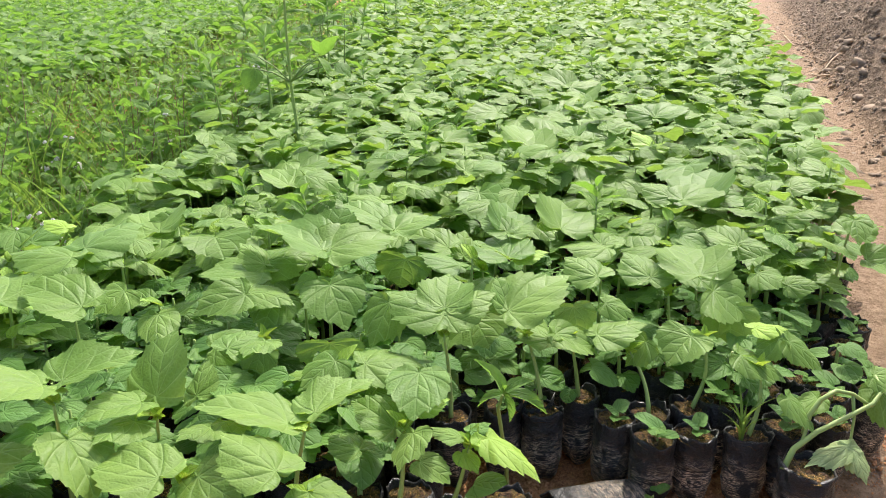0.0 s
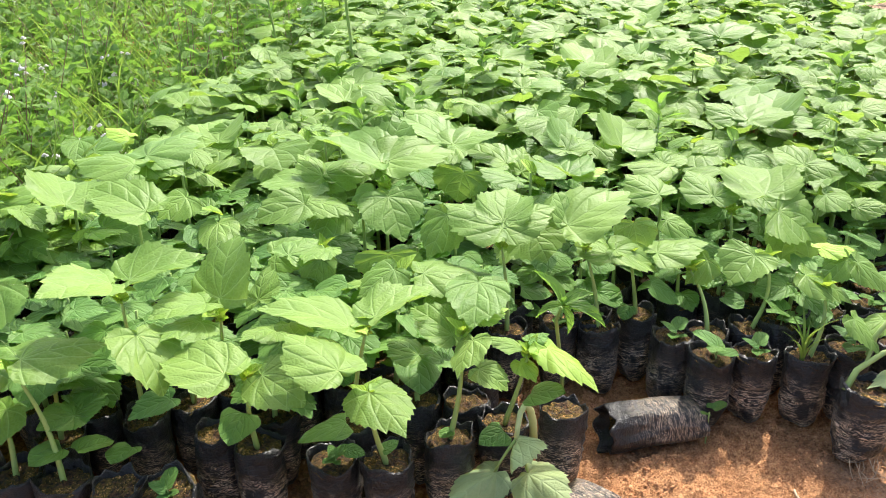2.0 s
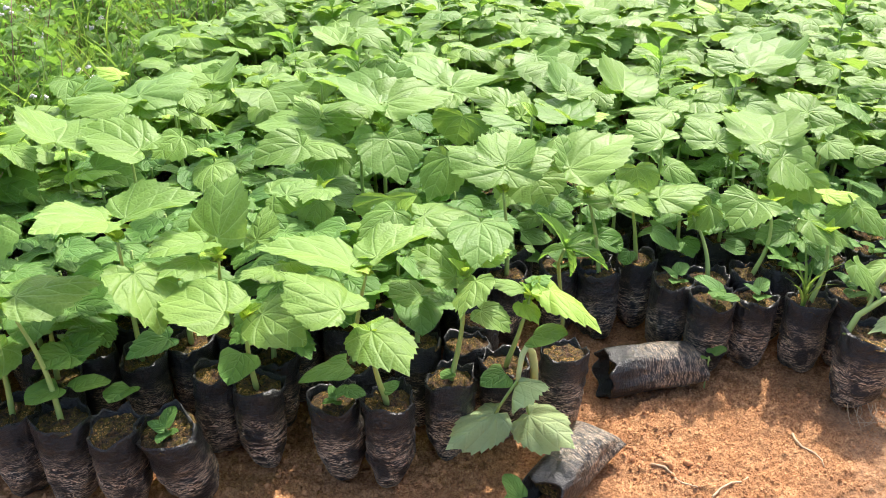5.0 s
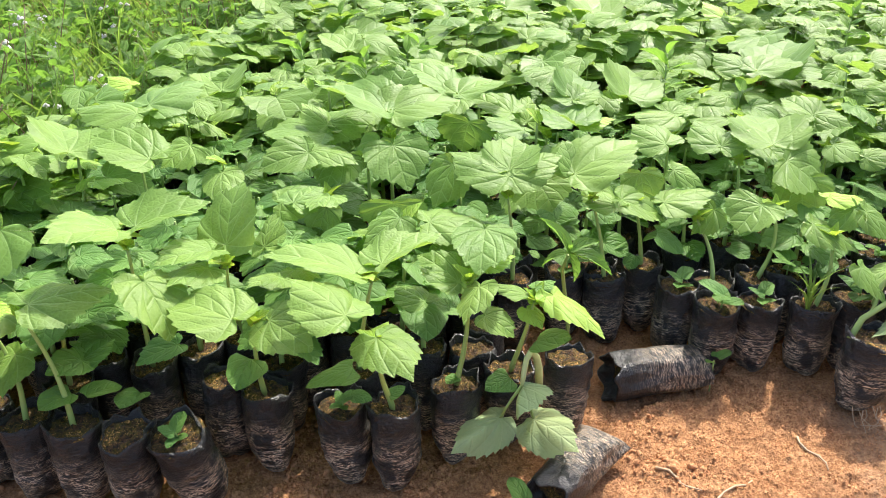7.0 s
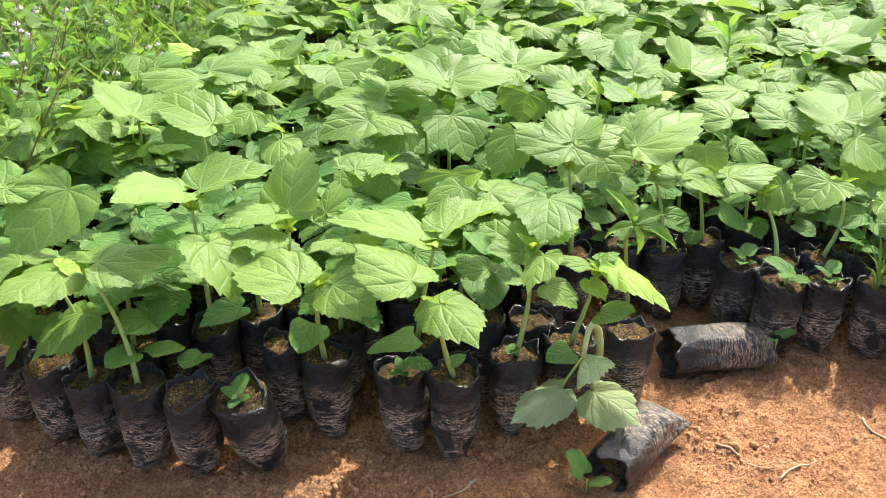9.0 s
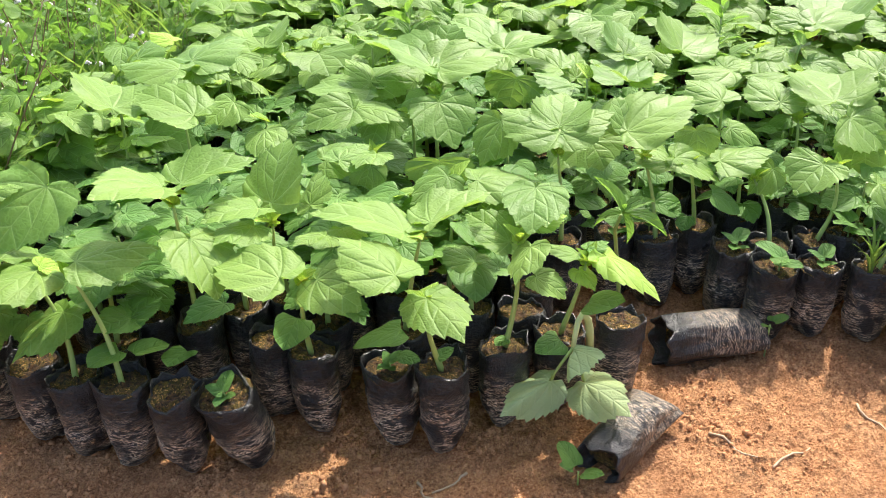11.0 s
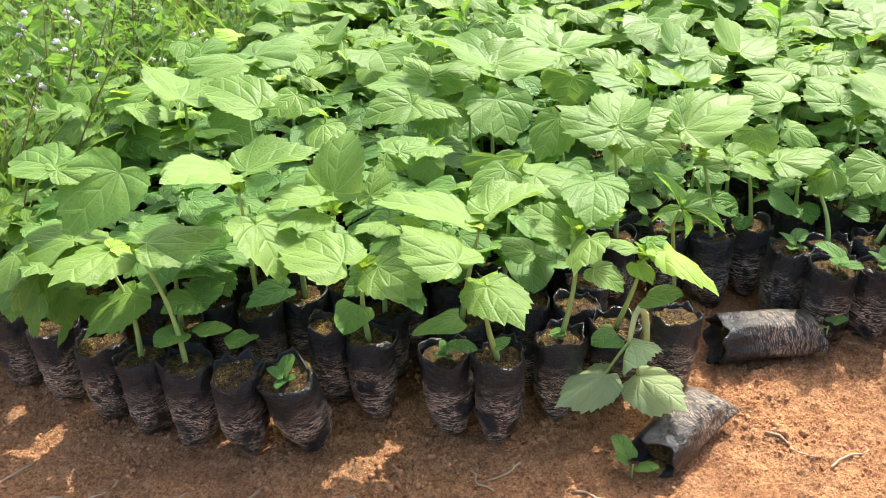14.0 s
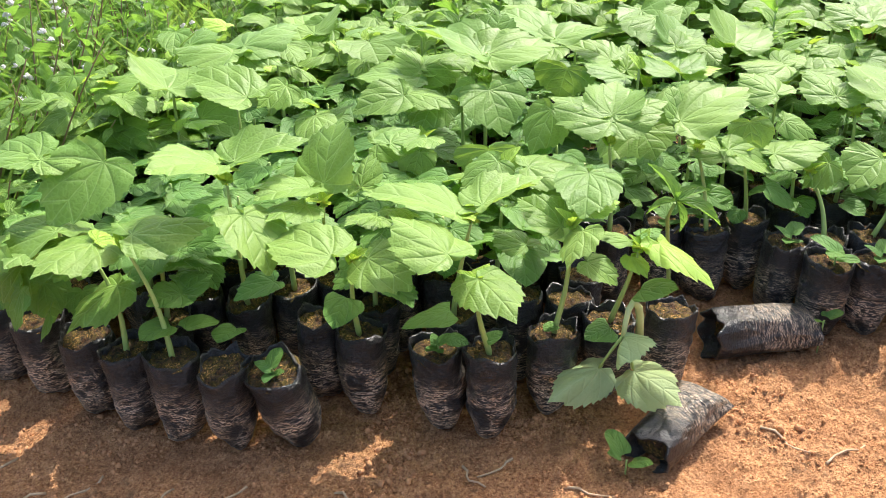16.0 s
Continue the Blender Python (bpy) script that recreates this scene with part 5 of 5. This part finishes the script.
def weed_plant(seed, tall, flowers):
    """A branching weed with small toothed leaves and, on some, mauve flower heads."""
    r = random.Random(seed)
    ob = new("flowering_weed" if flowers else "leafy_weed")
    blades = []
    for n in range(r.randint(4, 5)):
        a, lean = r.uniform(0, 6.28), r.uniform(0.05, 0.5)
        root = Vector((0.01 * math.cos(a), 0.01 * math.sin(a), 0))
        top = Vector((lean * tall * math.cos(a), lean * tall * math.sin(a), tall * r.uniform(0.65, 1.0)))
        bm = bmesh.new()
        tube(bm, bend(root, top, 0.03, 5), [0.0024, 0.0022, 0.002, 0.0017, 0.0014, 0.001], 5)
        part("stem", bm, BROWN_STEM if seed % 2 == 0 else WEED_STEM, ob)
        blades += weed_spray(root, top, r.randint(15, 20), 0.040, r, WEED_UNITS)
        if flowers and n < 4:
            for i in range(r.randint(2, 4)):
                m = Matrix.Translation(top.lerp(root, 0.018 * i) + Vector((r.uniform(-0.014, 0.014), r.uniform(-0.014, 0.014), r.uniform(0.0, 0.012)))) @ Matrix.Scale(r.uniform(1.0, 1.6), 4)
                part_of("flower_head", FLOWER_MESH, PURPLE, ob, "fluffy pale mauve flower head" if i == 0 else "", m)
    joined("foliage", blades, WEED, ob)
    return tagged(ob, "branching weed with mauve flower heads and small leaves" if flowers else "bushy green weed with small toothed leaves", "weed", "weeds beside the bed")


rng = random.Random(33)
WEEDS = [weed_plant(n, 0.30 + 0.035 * n, n % 4 == 0) for n in range(7)]
for n in range(210):
    y = 0.18 + 3.6 * rng.random() ** 1.5
    x = left_edge(y) - 0.04 - (0.35 + 0.75 * y) * rng.random() ** 1.15
    w = WEEDS[rng.randint(0, 6)] if x < left_edge(y) - 0.12 else WEEDS[rng.randint(0, 2)]
    if n < len(WEEDS):
        WEEDS[n].matrix_world = pose(x, y, 0, 0, 0, rng.uniform(0, 360))
    else:
        copy_thing(w, pose(x, y, 0, rng.uniform(-8, 8), rng.uniform(-8, 8), rng.uniform(0, 360)))
wb, ws, wg = [], [], []
for n in range(6800):
    y = rng.random() ** 1.5 * 13 + 0.15
    x = left_edge(y) - 0.02 - rng.random() ** 1.15 * (0.6 + 0.85 * y)
    tall = rng.uniform(0.06, 0.26) if y < 3 else rng.uniform(0.15, 0.42)
    root = Vector((x, y, 0))
    top = root + Vector((rng.uniform(-0.1, 0.1), rng.uniform(-0.1, 0.1), tall))
    ws.append((stalk_frame(root, top, 0.004), STALK))
    wb += weed_spray(root, top, rng.randint(7, 11), rng.uniform(0.024, 0.044) * (1 + 0.06 * y), rng, WEED_UNITS)
for n in range(3600):
    y = rng.random() ** 1.6 * 11 + 0.1
    x = left_edge(y) - 0.02 - rng.random() ** 1.2 * (0.6 + 0.8 * y)
    a, tall = rng.uniform(0, 6.28), rng.uniform(0.12, 0.42)
    root = Vector((x, y, 0))
    wg.append((blade_frame(root, root + Vector((math.cos(a) * 0.45 * tall, math.sin(a) * 0.45 * tall, tall)), rng.uniform(0.004, 0.009)), GRASS_UNIT))
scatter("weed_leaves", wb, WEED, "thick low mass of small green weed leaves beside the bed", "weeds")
scatter("weed_stalks", ws, STRAW, "thin tangled weed stalks beside the seedling bed", "weeds")
scatter("grass_blades", wg, GRASS, "thin green grass blades growing through the weeds", "grass")


# ---- a second bed of seedlings beyond the weeds ----
second_bed = []
y = 4.2
while y < 13:
    x = -5.2
    while x < left_edge(y) - 1.0 - 0.06 * (13 - y):
        tall, a = rng.uniform(0.24, 0.36), rng.uniform(0, 6.28)
        px, py = x + rng.uniform(-0.03, 0.03), y + rng.uniform(-0.03, 0.03)
        for n in range(5):
            a += 2.4
            size = rng.uniform(0.07, 0.105)
            way = Vector((math.cos(a), math.sin(a), 0))
            foot = Vector((px, py, tall * (1 - 0.075 * n))) + way * rng.uniform(0.012, 0.04)
            second_bed.append((blade_frame(foot, foot + way * size + Vector((0, 0, size * rng.uniform(-0.6, 0.25))), size * rng.uniform(0.85, 1.1), rng.uniform(-18, 18)), rng.choice(FAR)))
        x += 0.105
    y += 0.10
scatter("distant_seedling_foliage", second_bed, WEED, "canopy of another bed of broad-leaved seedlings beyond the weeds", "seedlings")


# ---- narrow-leaved weeds that stand in the bed ----
def bed_weed(seed):
    r = random.Random(seed)
    ob = new("narrow_leaf_weed")
    tall = r.uniform(0.36, 0.44)
    bm = bmesh.new()
    tube(bm, bend((0, 0, 0), (0.01, 0, tall), 0.0, 4), [0.004, 0.0036, 0.003, 0.0024, 0.002])
    part("stem", bm, STEM, ob)
    a = r.uniform(0, 6.28)
    for i in range(9):
        a += 2.4
        s = r.uniform(0.055, 0.085) * (0.6 if i < 2 else 1)
        way = Vector((math.cos(a), math.sin(a), 0.75 - 0.1 * i))
        foot = Vector((0.01, 0, tall - 0.014 * i))
        me = LANCE_BLADES[i % 2]
        if not me.materials or me.materials[0] != WEED:
            me = me.copy()
            me.materials.clear()
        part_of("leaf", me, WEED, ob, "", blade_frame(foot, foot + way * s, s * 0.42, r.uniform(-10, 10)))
    return tagged(ob, "narrow-leaved bright green weed standing among the seedlings", "weed", "weeds in the bed")


first = bed_weed(1)
first.matrix_world = pose(0.16, 0.86, 0)
second = bed_weed(2)
second.matrix_world = pose(0.42, 1.25, 0)
for x, y in ((0.10, 0.72), (-0.08, 1.05), (0.02, 1.35), (0.62, 1.7), (1.35, 0.95), (0.95, 2.6), (1.5, 2.9), (0.35, 2.7), (0.9, 4.2), (1.7, 4.4), (2.4, 4.3), (0.75, 0.62), (0.25, 1.0)):
    copy_thing(first if rng.random() < 0.5 else second, pose(x, y, rng.uniform(-0.02, 0.03), rng.uniform(-6, 6), rng.uniform(-6, 6), rng.uniform(0, 360)))

for x, y, k in ((-0.20, 2.05, 1.5), (-0.05, 2.3, 1.7), (-0.32, 2.2, 1.4), (0.02, 2.7, 1.8), (-0.15, 2.9, 1.6), (0.2, 3.3, 1.7), (0.1, 3.9, 1.8), (0.4, 4.4, 1.7), (-0.42, 1.85, 1.3), (0.55, 5.4, 1.9), (0.35, 5.0, 1.8), (0.75, 6.0, 2.0)):
    copy_thing(first if rng.random() < 0.5 else second, pose(x, y, 0, rng.uniform(-9, 9), rng.uniform(-9, 9), rng.uniform(0, 360)) @ Matrix.Scale(k, 4))


def broad_weed(seed):
    """A tall weed with ovate leaves in pairs up its stem."""
    r = random.Random(seed)
    ob = new("broad_leaf_weed")
    tall = r.uniform(0.48, 0.66)
    bm = bmesh.new()
    tube(bm, bend((0, 0, 0), (r.uniform(-0.06, 0.06), r.uniform(-0.06, 0.06), tall), 0.0, 5), [0.0045, 0.004, 0.0036, 0.003, 0.0024, 0.0018])
    part("stem", bm, WEED_STEM, ob)
    a = r.uniform(0, 6.28)
    for i in range(12):
        a += math.pi if i % 2 else math.pi * 0.5 + r.uniform(-0.3, 0.3)
        s = r.uniform(0.07, 0.115) * (0.5 if i < 2 else 1)
        way = Vector((math.cos(a), math.sin(a), r.uniform(-0.35, 0.35)))
        foot = Vector((0, 0, tall * (1 - 0.045 * (i // 2) * 2))) + way * 0.025
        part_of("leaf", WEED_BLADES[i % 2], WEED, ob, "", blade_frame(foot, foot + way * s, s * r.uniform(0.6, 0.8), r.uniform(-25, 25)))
    return tagged(ob, "tall weed with dark green ovate leaves by the bed", "weed", "tall weeds by the bed")


WEED_BLADES = [blade_mesh("weed_leaf", 28, (0.5, 1.0), BROAD, f, 0.2, 0.03, teeth=0.03, phase=p, maker=heart_points) for f, p in ((0.12, 0.5), (-0.08, 2.2))]
broad = [broad_weed(n) for n in range(3)]
for n, (x, y, k) in enumerate(((-0.30, 2.35, 0.85), (-0.12, 2.75, 0.9), (0.10, 3.2, 1.0), (-0.55, 2.7, 0.85), (-0.30, 3.2, 1.0), (0.30, 3.8, 1.0), (-0.05, 3.9, 1.1), (0.55, 4.6, 1.1), (0.25, 5.0, 1.2), (0.85, 5.6, 1.1), (0.55, 6.2, 1.2), (-0.70, 3.4, 0.9), (0.95, 6.9, 1.2), (1.3, 7.6, 1.2), (-0.35, 4.6, 1.1))):
    m = pose(x, y, 0, rng.uniform(-6, 6), rng.uniform(-6, 6), rng.uniform(0, 360)) @ Matrix.Scale(k, 4)
    if n < 3:
        broad[n].matrix_world = m
    else:
        copy_thing(broad[n % 3], m)

# ---- crumbs of earth on the bare ground ----
def lumps(cuts, count):
    """Rough lumps of unit size: their points, no uv, and faces."""
    bm = bmesh.new()
    bmesh.ops.create_cube(bm, size=1.2)
    if cuts:
        bmesh.ops.subdivide_edges(bm, edges=bm.edges[:], cuts=cuts, use_grid_fill=True)
    bm.verts.index_update()
    faces = np.array([[v.index for v in f.verts] for f in bm.faces])
    corners = [v.co.copy() for v in bm.verts]
    bm.free()
    out = []
    for n in range(count):
        r = random.Random(n)
        out.append((np.array([tuple(v.normalized().lerp(v, 0.6) * r.uniform(0.65, 1.3)) for v in corners]), np.zeros((len(corners), 2)), faces))
    return out


CRUMBS, CLODS = lumps(0, 6), lumps(1, 6)
crumbs = []
for n in range(24000):
    x, y = rng.uniform(-0.95, 1.25), rng.uniform(-0.44, 0.12)
    size = 0.0007 + 0.0016 * rng.random() ** 3
    if noise.noise((x * 9, y * 9, 3)) < -0.15 and rng.random() < 0.6:
        continue
    m = Matrix.Translation((x, y, ground_height(x, y) + size * 0.3)) @ Euler((rng.uniform(0, 6), rng.uniform(0, 6), rng.uniform(0, 6))).to_matrix().to_4x4() @ Matrix.Diagonal((size * 1.3, size, size * 0.6, 1))
    crumbs.append((m, rng.choice(CRUMBS)))
for n in range(9000):
    x, y = rng.uniform(-0.95, 1.25), rng.uniform(-0.44, 0.12)
    heap = noise.noise((x * 7, y * 7, 8))
    if heap < 0.02 and rng.random() < 0.85:
        continue
    size = 0.0018 + 0.0048 * rng.random() ** 2.5 * min(1, 0.35 + 2 * max(0, heap))
    m = Matrix.Translation((x, y, ground_height(x, y) - size * 0.05)) @ Euler((rng.uniform(0, 6), rng.uniform(0, 6), rng.uniform(0, 6))).to_matrix().to_4x4() @ Matrix.Diagonal((size * rng.uniform(0.9, 1.6), size, size * 0.7, 1))
    crumbs.append((m, rng.choice(CLODS)))
scatter("earth_crumbs", crumbs, CLOD, "loose crumbs and clods of orange-brown earth on the ground", "earth", True)

# ---- the bank: clods, dry sticks and a few weeds ----
clods = []
for n in range(4200):
    y = rng.uniform(1.6, 12)
    x = 1.84 + (y - 0.75) * 0.5266 + rng.random() ** 1.3 * 2.2 - 0.12
    if n % 3 == 0:
        x -= 0.6 * rng.random() ** 2
    size = 0.004 + (0.008 if n % 3 == 0 else 0.050) * rng.random() ** 7
    m = Matrix.Translation((x, y, ground_height(x, y) - size * 0.35)) @ Euler((rng.uniform(-0.4, 0.4), rng.uniform(-0.4, 0.4), rng.uniform(0, 6))).to_matrix().to_4x4() @ Matrix.Diagonal((size * 1.3, size, size * 0.7, 1))
    clods.append((m, rng.choice(CLODS)))
for n in range(9000):
    y = rng.uniform(1.6, 11)
    x = 1.84 + (y - 0.75) * 0.5266 + rng.random() * 1.5
    size = 0.004 + 0.018 * rng.random() ** 4
    m = Matrix.Translation((x, y, ground_height(x, y) - size * 0.1)) @ Euler((rng.uniform(0, 6), rng.uniform(0, 6), rng.uniform(0, 6))).to_matrix().to_4x4() @ Matrix.Diagonal((size * 1.4, size, size * 0.8, 1))
    clods.append((m, rng.choice(CRUMBS)))
scatter("bank_clods", clods, STONE, "grey-brown clods and stones strewn over the bank", "earth", True)


def stick(pts, thick, label):
    bm = bmesh.new()
    tube(bm, pts, [thick * (1 - 0.5 * i / len(pts)) for i in range(len(pts))], 6)
    me = bpy.data.meshes.new("dry_stick")
    bm.to_mesh(me)
    bm.free()
    me.materials.append(ROOT)
    ob = bpy.data.objects.new("dry_stick", me)
    scene.collection.objects.link(ob)
    return tagged(ob, label, "stick")


for x, y, dx, dy, size in ((3.75, 4.25, 0.12, 0.42, 0.007), (3.9, 4.6, 0.35, 0.25, 0.008), (4.9, 6.6, 0.3, 0.7, 0.008), (4.1, 4.9, 0.25, 0.05, 0.006)):
    stick([(x + dx * s, y + dy * s, ground_height(x + dx * s, y + dy * s) + size + 0.012 * math.sin(3 * s)) for s in (0, 0.25, 0.5, 0.75, 1)], size, "pale dry stick lying on the earth bank")
for x, y, dx, dy in ((-0.62, -0.26, -0.07, -0.10), (-0.48, -0.30, -0.05, -0.06), (-0.37, -0.33, -0.04, -0.05), (-0.28, -0.33, -0.03, -0.06), (-0.55, -0.33, -0.06, -0.03), (-0.44, -0.36, -0.09, -0.02), (-0.15, -0.36, 0.04, -0.03), (0.10, -0.30, -0.05, -0.03), (0.16, -0.36, 0.06, -0.02), (0.52, -0.33, 0.07, 0.03), (0.02, -0.31, 0.03, -0.04), (0.46, -0.26, 0.05, -0.05), (0.70, -0.22, 0.02, -0.07)):
    stick([(x + dx * s + 0.006 * math.sin(7 * s + 40 * x), y + dy * s, ground_height(x + dx * s, y + dy * s) + 0.002) for s in (0, 0.2, 0.4, 0.6, 0.8, 1)], 0.0021, "thin pale dry root lying on the bare earth")
bank_grass = []
for n in range(900):
    y = rng.uniform(3.5, 13)
    x = 1.84 + (y - 0.75) * 0.5266 + 0.9 + rng.random() * 1.6
    if noise.noise((x * 1.1, y * 1.1, 9)) < 0.05:
        continue
    a, tall = rng.uniform(0, 6.28), rng.uniform(0.06, 0.22)
    root = Vector((x, y, ground_height(x, y)))
    bank_grass.append((blade_frame(root, root + Vector((math.cos(a) * 0.5 * tall, math.sin(a) * 0.5 * tall, tall)), rng.uniform(0.012, 0.03)), GRASS_UNIT))
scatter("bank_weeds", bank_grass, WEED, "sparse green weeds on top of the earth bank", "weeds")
